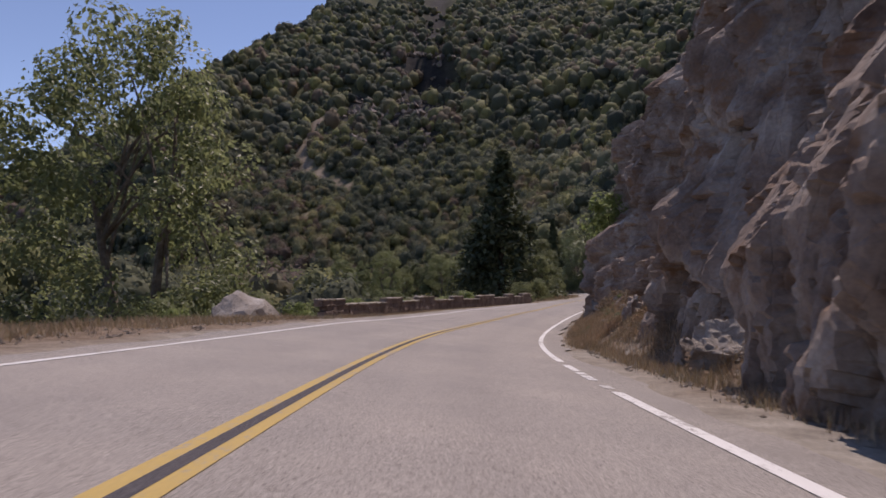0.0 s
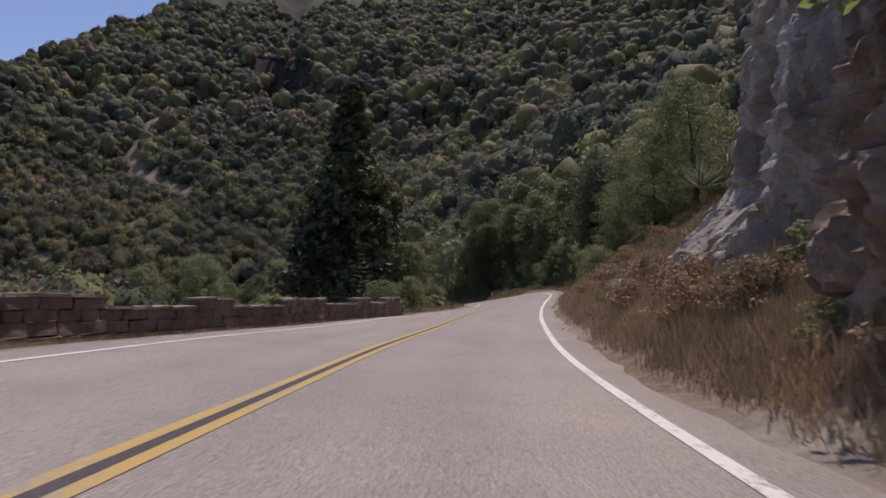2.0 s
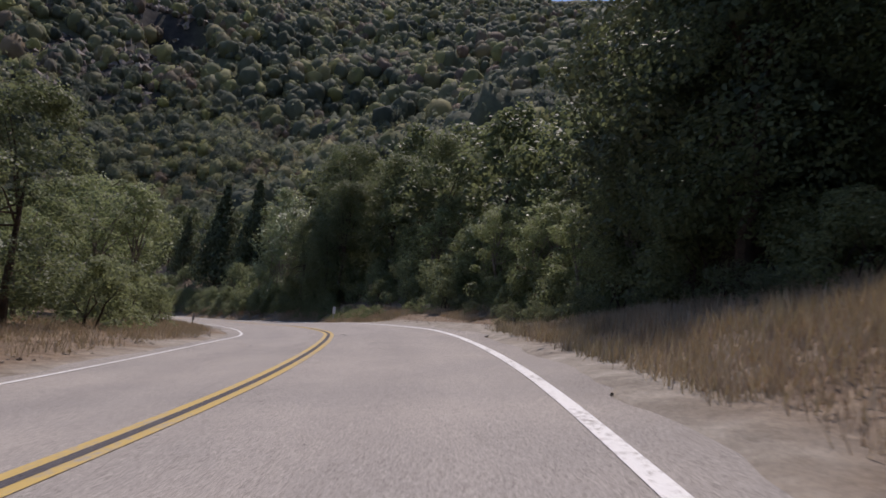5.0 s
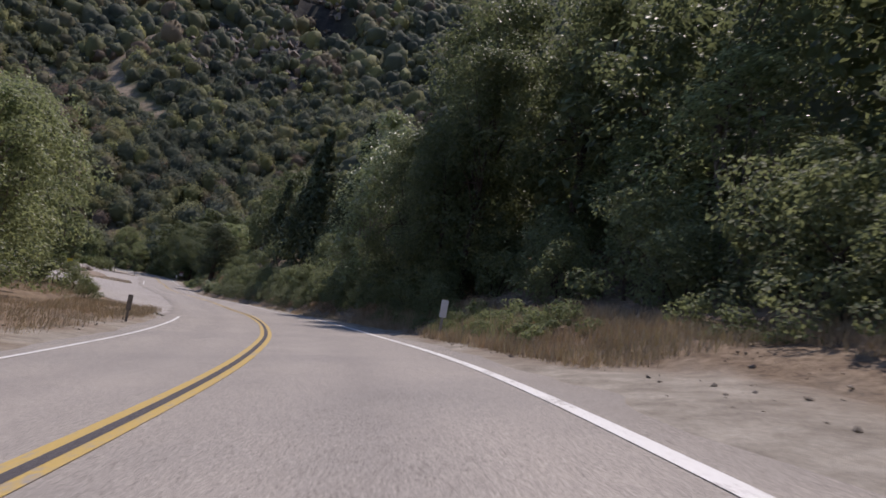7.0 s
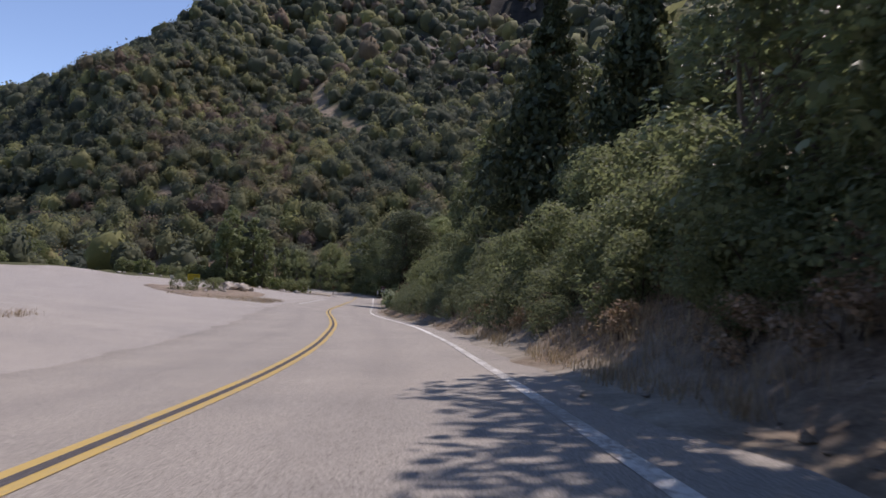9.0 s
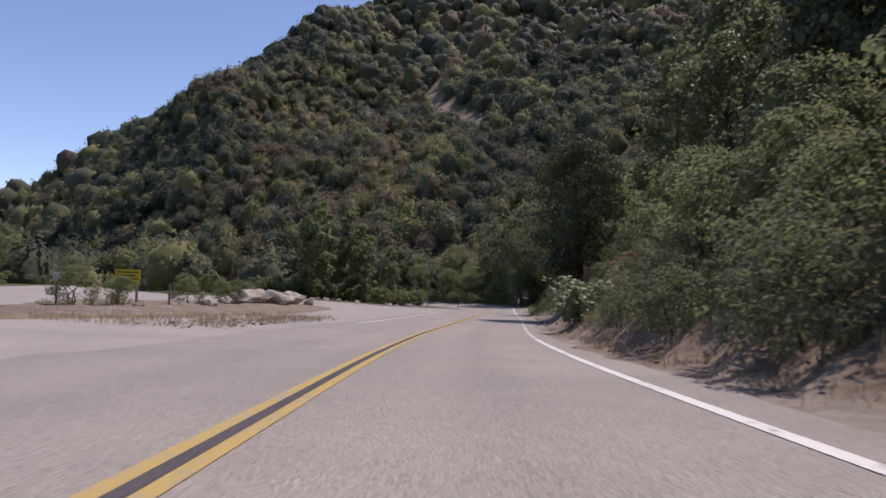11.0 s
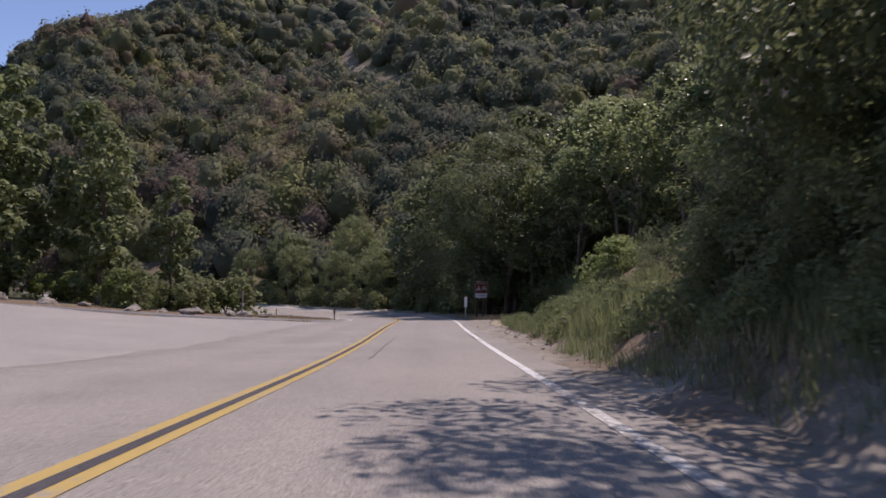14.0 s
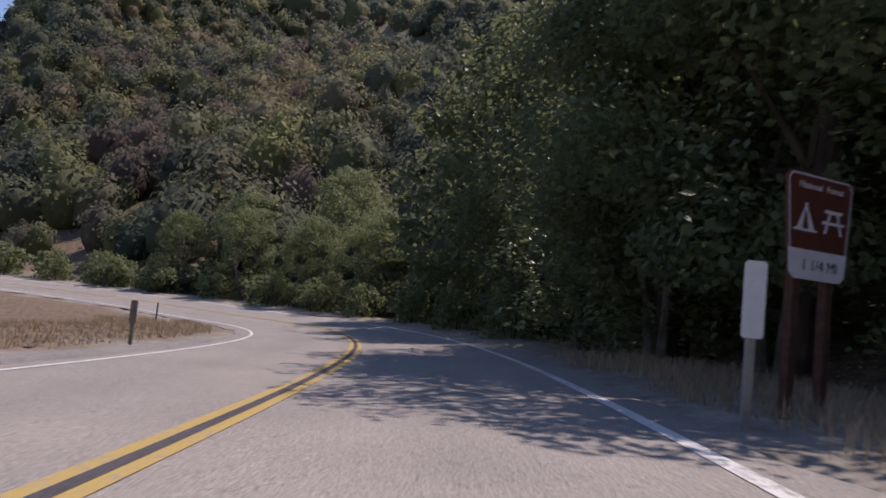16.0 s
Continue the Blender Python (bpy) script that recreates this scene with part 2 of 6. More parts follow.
def ramp(n, l, fac, *stops):
    r = n.new("ShaderNodeValToRGB")
    e = r.color_ramp.elements
    while len(e) < len(stops):
        e.new(0.5)
    for k, (at, c) in zip(e, stops):
        k.position, k.color = at, (*c, 1) if len(c) == 3 else c
    l.new(fac, r.inputs["Fac"])
    return r.outputs["Color"]


def mix(n, l, fac, a, b, how="MIX"):
    m = n.new("ShaderNodeMix")
    m.data_type, m.blend_type = "RGBA", how
    for slot, v in ((0, fac), (6, a), (7, b)):
        if isinstance(v, (int, float)):
            m.inputs[slot].default_value = v
        elif isinstance(v, tuple):
            m.inputs[slot].default_value = (*v, 1)
        else:
            l.new(v, m.inputs[slot])
    return m.outputs[2]


def bump(n, l, b, height_out, strength=0.4, distance=0.02):
    k = n.new("ShaderNodeBump")
    k.inputs["Strength"].default_value, k.inputs["Distance"].default_value = strength, distance
    l.new(height_out, k.inputs["Height"])
    l.new(k.outputs["Normal"], b.inputs["Normal"])


def asphalt(name, lo, hi, tint=(1, 1, 1), lanes=False):
    m, n, l, b = material(name, 0.85, 0.25)
    p = place_of(n)
    grain = noise_of(n, l, 58, 3, 0.8, p)
    fine = ramp(n, l, grain, (0.34, tuple(lo * 0.45 * t for t in tint)), (0.48, tuple((lo + hi) / 2 * t for t in tint)), (0.66, tuple(hi * 1.4 * t for t in tint)))
    stain = noise_of(n, l, 0.35, 6, 0.65, p)
    broad = ramp(n, l, stain, (0.3, (0.84, 0.84, 0.85)), (0.7, (1.08, 1.06, 1.04)))
    c = mix(n, l, 1.0, fine, broad, "MULTIPLY")
    if lanes:
        # oil down the middle of each lane, and paler wheel tracks
        a = n.new("ShaderNodeAttribute")
        a.attribute_name = "across"
        far = n.new("ShaderNodeMath")
        far.operation = "ABSOLUTE"
        l.new(a.outputs["Fac"], far.inputs[0])
        part_of = n.new("ShaderNodeMath")
        part_of.operation, part_of.inputs[1].default_value = "MULTIPLY", 0.25
        l.new(far.outputs[0], part_of.inputs[0])
        band = ramp(n, l, part_of.outputs[0], (0.08, (0.97, 0.97, 0.97)), (0.24, (1.05, 1.05, 1.05)), (0.42, (0.90, 0.90, 0.91)), (0.60, (1.05, 1.05, 1.05)), (0.80, (1.0, 1.0, 1.0)), (0.98, (0.86, 0.85, 0.84)))
        c = mix(n, l, ramp(n, l, noise_of(n, l, 0.22, 4, 0.6, p), (0.35, (0.2, 0.2, 0.2)), (0.65, (1, 1, 1))), c, mix(n, l, 1.0, c, band, "MULTIPLY"))
    l.new(c, b.inputs["Base Color"])
    bump(n, l, b, grain, 0.22, 0.004)
    return m


def paint(name, colour, under, wear=0.45):
    m, n, l, b = material(name, 0.6, 0.3)
    p = place_of(n)
    chips = noise_of(n, l, 14, 5, 0.75, p)
    area = noise_of(n, l, 0.8, 3, 0.6, p)
    s = n.new("ShaderNodeMath")
    s.operation = "MULTIPLY_ADD"
    s.inputs[1].default_value = 0.55
    l.new(area, s.inputs[0])
    l.new(chips, s.inputs[2])
    mask = ramp(n, l, s.outputs[0], (wear + 0.10, (1, 1, 1)), (wear + 0.22, (0, 0, 0)))
    dirty = ramp(n, l, noise_of(n, l, 40, 3, 0.7, p), (0.3, tuple(c * 0.8 for c in colour)), (0.7, colour))
    l.new(mix(n, l, mask, dirty, under), b.inputs["Base Color"])
    bump(n, l, b, chips, 0.2, 0.004)
    return m


def leafy(name, dark, light, gloss=0.45, through_light=0.25, dry=None, shine=0.35):
    m, n, l, b = material(name, gloss + 0.08, shine)
    r = n.new("ShaderNodeNewGeometry").outputs["Random Per Island"]
    tone = ramp(n, l, r, (0.0, dark), (0.75, light), (1.0, dry or tuple(min(c * 1.25, 1) for c in light)))
    area = ramp(n, l, noise_of(n, l, 0.45, 3, 0.6, place_of(n)), (0.3, (0.75, 0.78, 0.75)), (0.7, (1.2, 1.15, 1.05)))
    c = mix(n, l, 1.0, tone, area, "MULTIPLY")
    l.new(c, b.inputs["Base Color"])
    t = n.new("ShaderNodeBsdfTranslucent")
    l.new(mix(n, l, 0.5, c, (0.42, 0.47, 0.22)), t.inputs["Color"])
    s = n.new("ShaderNodeMixShader")
    s.inputs[0].default_value = through_light
    l.new(b.outputs[0], s.inputs[1])
    l.new(t.outputs[0], s.inputs[2])
    l.new(s.outputs[0], n["Material Output"].inputs["Surface"])
    return m


def rocky(name, dark, mid_c, light, scale=1.0, moss=None):
    m, n, l, b = material(name, 0.9, 0.2)
    p = place_of(n)
    big = noise_of(n, l, 0.55 * scale, 8, 0.62, p)
    c = ramp(n, l, big, (0.28, dark), (0.48, mid_c), (0.7, light))
    fine = noise_of(n, l, 9 * scale, 6, 0.7, p)
    c = mix(n, l, 1.0, c, ramp(n, l, fine, (0.3, (0.72, 0.72, 0.73)), (0.7, (1.12, 1.1, 1.08))), "MULTIPLY")
    if moss:
        c = mix(n, l, ramp(n, l, noise_of(n, l, 0.9 * scale, 5, 0.7, p), (0.52, (0, 0, 0)), (0.66, (1, 1, 1))), c, moss)
    l.new(c, b.inputs["Base Color"])
    crack = noise_of(n, l, 3.2 * scale, 9, 0.72, p)
    joints = n.new("ShaderNodeTexVoronoi")
    joints.feature, joints.inputs["Scale"].default_value = "DISTANCE_TO_EDGE", 1.7 * scale
    wobbled = n.new("ShaderNodeVectorMath")
    wobbled.operation = "MULTIPLY_ADD"
    wobbled.inputs[1].default_value, wobbled.inputs[2].default_value = (1.2, 1.2, 0.5), (0, 0, 0)
    l.new(p, wobbled.inputs[0])
    l.new(wobbled.outputs[0], joints.inputs["Vector"])
    gap = ramp(n, l, joints.outputs["Distance"], (0.0, (0, 0, 0)), (0.04, (1, 1, 1)))
    bump(n, l, b, mix(n, l, 0.16, crack, gap), 0.9, 0.10)
    return m


ROAD = (0.31, 0.285, 0.262)
M_ASPHALT = asphalt("asphalt", 0.22, 0.34, (1.03, 0.95, 0.87), True)
M_LOT = asphalt("lot_asphalt", 0.25, 0.37, (1.03, 0.955, 0.89))
M_WHITE = paint("white_paint", (0.78, 0.77, 0.75), ROAD, 0.52)
M_WORN = paint("worn_white_paint", (0.72, 0.71, 0.69), ROAD, 0.63)
M_YELLOW = paint("yellow_paint", (0.55, 0.39, 0.13), ROAD, 0.52)
M_GAP = asphalt("dark_gap", 0.055, 0.10, (1.0, 0.93, 1.0))
M_TAR = asphalt("tar", 0.13, 0.21, (1.0, 0.96, 0.93))
M_BERM = asphalt("berm_asphalt", 0.17, 0.26, (1.0, 0.97, 0.95))


def earth():
    """Bare pale dirt by the road and in the turnouts, straw and brown soil on the slopes, dull scrub floor further out."""
    m, n, l, b = material("earth", 0.95, 0.1)
    p = place_of(n)
    dirt = ramp(n, l, noise_of(n, l, 1.6, 7, 0.7, p), (0.3, (0.19, 0.168, 0.142)), (0.55, (0.33, 0.302, 0.262)), (0.75, (0.46, 0.425, 0.375)))
    straw = ramp(n, l, noise_of(n, l, 3.4, 9, 0.8, p), (0.32, (0.075, 0.055, 0.042)), (0.48, (0.19, 0.142, 0.103)), (0.68, (0.34, 0.27, 0.20)))
    scrub = ramp(n, l, noise_of(n, l, 0.12, 7, 0.7, p), (0.3, (0.056, 0.062, 0.036)), (0.55, (0.10, 0.105, 0.056)), (0.8, (0.16, 0.14, 0.086)))
    a = n.new("ShaderNodeAttribute")
    a.attribute_name = "cover"
    sep = n.new("ShaderNodeSeparateColor")
    l.new(a.outputs["Color"], sep.inputs[0])
    c = mix(n, l, sep.outputs[0], scrub, straw)
    c = mix(n, l, sep.outputs[1], c, dirt)
    slide = ramp(n, l, noise_of(n, l, 0.5, 6, 0.7, p), (0.3, (0.22, 0.16, 0.12)), (0.7, (0.46, 0.38, 0.31)))
    c = mix(n, l, sep.outputs[2], c, slide)
    # bare mountain rock, near-black because the cleft's shade is put into its colour
    shaded_crag = ramp(n, l, noise_of(n, l, 0.16, 9, 0.75, p), (0.38, (0.026, 0.026, 0.028)), (0.60, (0.052, 0.050, 0.050)), (0.78, (0.13, 0.12, 0.11)))
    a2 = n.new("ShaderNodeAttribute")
    a2.attribute_name = "shaded_crag"
    c = mix(n, l, a2.outputs["Fac"], c, shaded_crag)
    pebbles = noise_of(n, l, 26, 4, 0.8, p)
    c = mix(n, l, 1.0, c, ramp(n, l, pebbles, (0.32, (0.7, 0.7, 0.7)), (0.62, (1.12, 1.1, 1.08))), "MULTIPLY")
    l.new(c, b.inputs["Base Color"])
    bump(n, l, b, pebbles, 0.6, 0.03)
    return m


M_EARTH = earth()
M_DIRT = rocky("dirt", (0.17, 0.13, 0.10), (0.27, 0.215, 0.17), (0.38, 0.32, 0.26), 2.5)
M_TAN = rocky("tan_dirt", (0.27, 0.215, 0.155), (0.40, 0.335, 0.25), (0.50, 0.43, 0.335), 2.0)
M_ROCK = rocky("cliff_rock", (0.14, 0.092, 0.068), (0.32, 0.25, 0.205), (0.52, 0.46, 0.40), 1.3, (0.24, 0.145, 0.09))
M_PALE = rocky("pale_rock", (0.22, 0.19, 0.165), (0.40, 0.36, 0.32), (0.60, 0.56, 0.51), 1.6)
M_GRIT = rocky("grit", (0.17, 0.14, 0.115), (0.32, 0.275, 0.23), (0.52, 0.46, 0.40), 6.0)
M_FARROCK = rocky("far_rock", (0.06, 0.05, 0.048), (0.16, 0.135, 0.12), (0.36, 0.31, 0.27), 0.16)
M_WALL = rocky("wall_stone", (0.12, 0.092, 0.076), (0.25, 0.195, 0.165), (0.38, 0.31, 0.27), 2.2)
M_CAP = rocky("cap_stone", (0.26, 0.22, 0.18), (0.40, 0.35, 0.29), (0.55, 0.49, 0.42), 2.2)
M_BARK = rocky("bark", (0.035, 0.026, 0.021), (0.085, 0.06, 0.045), (0.16, 0.115, 0.085), 3.0)
M_PALEBARK = rocky("pale_bark", (0.09, 0.075, 0.06), (0.20, 0.17, 0.14), (0.34, 0.30, 0.25), 3.0)
L_OAK = leafy("oak_leaves", (0.042, 0.056, 0.031), (0.100, 0.124, 0.060), 0.44, 0.36, None, 0.3)
L_MAPLE = leafy("maple_leaves", (0.085, 0.118, 0.055), (0.25, 0.295, 0.155), 0.26, 0.46, None, 0.5)
L_BROAD = leafy("broad_maple_leaves", (0.085, 0.122, 0.06), (0.22, 0.265, 0.14), 0.40, 0.42, None, 0.45)
L_COTTON = leafy("cottonwood_leaves", (0.074, 0.097, 0.046), (0.21, 0.24, 0.115), 0.36, 0.48)
L_FIR = leafy("fir_needles", (0.030, 0.044, 0.027), (0.080, 0.100, 0.053), 0.6, 0.1)
L_POPLAR = leafy("poplar_leaves", (0.10, 0.135, 0.068), (0.23, 0.27, 0.14), 0.45, 0.42)
L_SHRUB = leafy("shrub_leaves", (0.070, 0.088, 0.047), (0.18, 0.205, 0.108), 0.6, 0.42)
L_BRIGHT = leafy("fresh_leaves", (0.085, 0.130, 0.038), (0.21, 0.27, 0.080), 0.45, 0.48)
L_GREY = leafy("greygreen_leaves", (0.062, 0.076, 0.048), (0.150, 0.172, 0.112), 0.7, 0.35)
L_YUCCA = leafy("yucca_blades", (0.10, 0.12, 0.095), (0.20, 0.23, 0.19), 0.5, 0.15)
L_STRAW = leafy("dry_grass", (0.28, 0.20, 0.145), (0.46, 0.345, 0.26), 0.8, 0.14, (0.52, 0.42, 0.30))
L_RUST = leafy("rusty_brush", (0.235, 0.145, 0.10), (0.41, 0.28, 0.20), 0.8, 0.14)
L_WEED = leafy("green_weeds", (0.075, 0.10, 0.05), (0.185, 0.215, 0.11), 0.6, 0.42)


# ---- the land: one sheet ----
def spaced(lo, hi, step, far_lo, far_hi, growth):
    mid_part = list(np.arange(lo, hi, step))
    a, k = [], step
    x = lo
    while x > far_lo:
        k *= growth
        x -= k
        a.append(x)
    c, k, x = [], step, mid_part[-1]
    while x < far_hi:
        k *= growth
        x += k
        c.append(x)
    return np.array(a[::-1] + mid_part + c)


gx = spaced(-36, 40, 0.7, -3000, 3000, 1.06)
gy = spaced(-12, 335, 1.0, -1200, 3600, 1.035)
GX, GY = np.meshgrid(gx, gy)
px, py = GX.ravel(), GY.ravel()
pz = lie(px, py)
ps, pd = along(px, py)
paved_lot = in_poly(px, py, LOT)
under = np.where((np.abs(pd) < 3.75) | paved_lot, 0.16, 0.0)
under = np.where((np.abs(pd) < 4.05) & (under == 0), 0.05, under)
pz = pz - under
nx, ny = len(gx), len(gy)
ix = np.arange(nx * ny).reshape(ny, nx)
quads = np.stack([ix[:-1, :-1], ix[:-1, 1:], ix[1:, 1:], ix[1:, :-1]], -1).reshape(-1, 4)
ground = tagged(bulk("ground", np.column_stack([px, py, pz]), quads, 4, M_EARTH, True),
                "dusty canyon ground, pale dirt shoulders and dry brown slopes", "ground", kind="structure")
# where it is straw (red), bare dirt (green) and rock slide (blue)
foot = np.interp(ps, FOOT_S, FOOT)
wob = fbm(px / 3, py / 3, 21) * 2.0
straw = 1 - smooth(14, 40, np.abs(pd) + wob * 4)
dirt = 1 - smooth(foot - 0.9, foot + 0.7, pd + wob)
dirt = np.where(pd < 0, 1 - smooth(4.2, 5.6, -pd + wob), dirt)
SLIDE = [(-106, 590), (-109, 534), (-99, 505), (-94, 495), (-79, 483), (-64, 470)]


def from_slide(x, y):
    near = np.full(len(x), 1e9)
    for (x0, y0), (x1, y1) in zip(SLIDE, SLIDE[1:]):
        f = np.clip(((x - x0) * (x1 - x0) + (y - y0) * (y1 - y0)) / ((x1 - x0) ** 2 + (y1 - y0) ** 2), 0, 1)
        near = np.minimum(near, np.hypot(x - x0 - f * (x1 - x0), y - y0 - f * (y1 - y0)))
    return near


def bare(x, y):
    """Patches of bare pinkish earth low on the mountain."""
    f = np.zeros(len(x))
    for cx, cy, r in ((-84, 366, 4), (-81, 432, 6), (-118, 402, 6), (-140, 520, 9)):
        f = np.maximum(f, 1 - smooth(0.75, 1.25, np.hypot((x - cx) * 1.3, y - cy) / r + fbm(x / 5, y / 5, 61) * 0.7))
    return f


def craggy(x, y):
    """How far the mountain is bare rock, coloured dark as if shaded: in the cleft and on the face beside it."""
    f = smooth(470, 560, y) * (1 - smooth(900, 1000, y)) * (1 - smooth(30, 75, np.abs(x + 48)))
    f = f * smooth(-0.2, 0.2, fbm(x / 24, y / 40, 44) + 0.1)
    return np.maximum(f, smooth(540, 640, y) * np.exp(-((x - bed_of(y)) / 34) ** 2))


slide = (1 - smooth(2.0, 5.5, from_slide(px, py) + fbm(px / 8, py / 8, 4) * 4)) * 0.8
slide = np.maximum(slide, smooth(0.46, 0.6, fbm(px / 22, py / 22, 31)) * (np.abs(pd) > 45) * 0.4)
slide = np.maximum(slide, bare(px, py) * 0.85)
# where the ground takes the bare rock's colour with its painted shade
shaded_crag = ground.data.attributes.new("shaded_crag", "FLOAT", "POINT")
shaded_crag.data.foreach_set("value", craggy(px, py).astype(np.float32))
cover = ground.data.color_attributes.new("cover", "FLOAT_COLOR", "POINT")
cover.data.foreach_set("color", np.column_stack([straw, dirt, slide, np.ones(len(px))]).astype(np.float32).ravel())


# ---- paving ----
def strip(name, s0, s1, d0, d1, lift, mat, step=1.0, wobble=0.0, across=1, seed=0):
    """A ribbon that follows the road, between two distances to its right."""
    s = np.arange(s0, s1 + step * 0.5, step)
    cols = []
    for k in range(across + 1):
        f = k / across
        d = np.full(len(s), d0 + (d1 - d0) * f)
        if wobble and k in (0, across):
            d = d + fbm(s / 1.7, s * 0 + k * 7 + seed, 8) * wobble
        x, y = spot(s, d)
        z = np.interp(s, RS, RZ) + np.interp(s, RS, RB) * np.clip(d, -4.3, 6) + lift
        cols.append(np.column_stack([x, y, z]))
    v = np.stack(cols, 1).reshape(-1, 3)
    n = across + 1
    i = np.arange((len(s) - 1) * n).reshape(-1, n)[:, :-1]
    ob = bulk(name, v, np.stack([i, i + 1, i + n + 1, i + n], -1).reshape(-1, 4), 4, mat, True)
    side = ob.data.attributes.new("across", "FLOAT", "POINT")
    side.data.foreach_set("value", np.tile(np.linspace(d0, d1, n), len(s)).astype(np.float32))
    return ob


road = tagged(strip("road", -58, 415, -4.05, 4.0, 0.0, M_ASPHALT, 0.5, 0.34, 6), "worn pale grey two-lane mountain road", "road", kind="structure")
# the lay-by: a fan of rows from the road's edge to its back, a little under the road's edge
lx = np.arange(-52, 34, 0.4)
ly = np.arange(138, 308, 0.4)
LX, LY = np.meshgrid(lx, ly)
lz = lie(LX.ravel(), LY.ravel()) - 0.015
inside = in_poly(LX.ravel(), LY.ravel(), LOT)
li = np.arange(LX.size).reshape(LX.shape)
lq = np.stack([li[:-1, :-1], li[:-1, 1:], li[1:, 1:], li[1:, :-1]], -1).reshape(-1, 4)
lq = lq[inside[lq].all(axis=1)]
used = np.unique(lq)
back_to = np.zeros(LX.size, int)
back_to[used] = np.arange(len(used))
tagged(bulk("lay_by", np.column_stack([LX.ravel(), LY.ravel(), lz])[used], back_to[lq], 4, M_LOT, True), "wide sun-bleached paved turnout beside the road", "turnout", kind="structure")


def line(s0, s1, d, w, mat, label, lift=0.006, step=0.5):
    ob = strip("road_line", s0, s1, d - w / 2, d + w / 2, lift, mat, step)
    ob.parent = road
    return tagged(ob, label)


line(-55, 400, -0.105, 0.11, M_YELLOW, "yellow centre line")
line(-55, 400, 0.105, 0.11, M_YELLOW, "yellow centre line")
line(-55, 400, 0.0, 0.10, M_GAP, "dark sealed gap between the yellow lines", 0.008)
for s0, s1, m in ((-55, 8.3, M_WHITE), (8.9, 9.3, M_WORN), (10.05, 10.3, M_WHITE), (10.4, 10.8, M_WHITE), (11.0, 11.4, M_WHITE), (11.6, 13.0, M_WHITE), (13.9, 165, M_WHITE), (165, 186, M_WORN), (186, 222, M_WHITE), (222, 251, M_WORN), (254.8, 255.1, M_WORN), (255.4, 256.3, M_WHITE), (256.6, 268, M_WORN), (268, 415, M_WHITE)):
    line(s0, s1, 3.35, 0.15, m, "white edge line" if m is M_WHITE else "worn white edge line", step=0.5 if s1 - s0 > 3 else (s1 - s0) / 4)
for s0, s1 in ((-55, 156), (229, 258), (303, 415)):
    line(s0, s1, -3.35, 0.115, M_WHITE, "white edge line")


def crack(points, w, seed=0, jag=1.0):
    """A tar-filled crack on the road through points given along and across it."""
    r = random.Random(seed)
    s, d = [], []
    for (s0, d0), (s1, d1) in zip(points, points[1:]):
        n = max(3, int(math.hypot(s1 - s0, d1 - d0) / 0.2))
        for k in range(n):
            s.append(s0 + (s1 - s0) * k / n + r.gauss(0, 0.07 * jag))
            d.append(d0 + (d1 - d0) * k / n + r.gauss(0, 0.028 * jag))
    s, d = np.array(s), np.array(d)
    x, y = spot(s, d)
    z = np.maximum(np.interp(s, RS, RZ) + np.interp(s, RS, RB) * d + 0.009, lie(x, y, False) - 0.006)
    tx, ty = np.gradient(x), np.gradient(y)
    t = np.hypot(tx, ty)
    ww = w * (0.5 + 0.9 * np.abs(fbm(np.arange(len(s)) / 2.0, s * 0 + seed, 2)))
    a = np.column_stack([x - ty / t * ww, y + tx / t * ww, z])
    b = np.column_stack([x + ty / t * ww, y - tx / t * ww, z])
    v = np.stack([a, b], 1).reshape(-1, 3)
    i = np.arange(len(s) - 1) * 2
    ob = bulk("tar_crack", v, np.stack([i, i + 1, i + 3, i + 2], -1), 4, M_TAR)
    ob.parent = road
    return tagged(ob, "dark tar-filled crack")


CRACKS = [((103.3, .4), (103.2, 1.3), (102.9, 1.7), (103.3, 2.0), (103.9, 2.4), (104.6, 3.0)), ((102.8, 1.4), (102.6, 1.5), (102.9, 1.7)), ((104.3, .2), (104.4, .7), (104.7, 1.2), (105.6, 1.3), (106.9, 1.0), (108.8, 1.3)),
          ((106.7, 1.8), (106.7, 2.7)), ((105.0, -1.8), (105.6, -1.6), (106.6, -1.8), (108.6, -2.6)), ((104.0, -.7), (104.7, -.6), (106.7, -.4)), ((109.4, .5), (110.2, .5), (111.2, .5), (111.5, .2)), ((109.5, .8), (109.3, 1.1), (108.8, 1.3)),
          ((108.7, 2.6), (109.0, 3.3)), ((118.1, -1.9), (118.4, -.6)), ((182.7, -4.2), (185.2, -3.5), (191.0, -2.8), (199.5, -1.8))]
CRACKS += [((261.2, -5.3), (261.3, -3.6), (265.2, -4.0), (269.1, -3.9), (277.6, -3.1)), ((256.7, -2.2), (258.3, -2.4), (258.7, -2.4), (260.0, -3.2), (261.6, -3.8)), ((256.6, -2.1), (256.0, -1.3)), ((255.9, .3), (256.5, 1.5), (257.6, 3.2)),
           ((252.9, .5), (254.6, .6), (255.3, .2)), ((254.4, 1.0), (254.1, 1.7), (253.9, 2.5), (254.0, 2.7), (254.7, 3.5)), ((258.4, 1.1), (258.6, 1.6)), ((254.0, 2.7), (253.8, 3.6)), ((277.5, -3.5), (280.7, -3.2), (283.5, -3.6), (286.6, -2.7)),
           ((280.8, 2.8), (281.1, 3.3)), ((285.3, 2.2), (285.3, 3.3)), ((281.3, .9), (283.2, 1.2)), ((281.9, 1.6), (282.9, 2.0)), ((284.0, 1.9), (283.5, 2.7), (283.1, 3.2))]
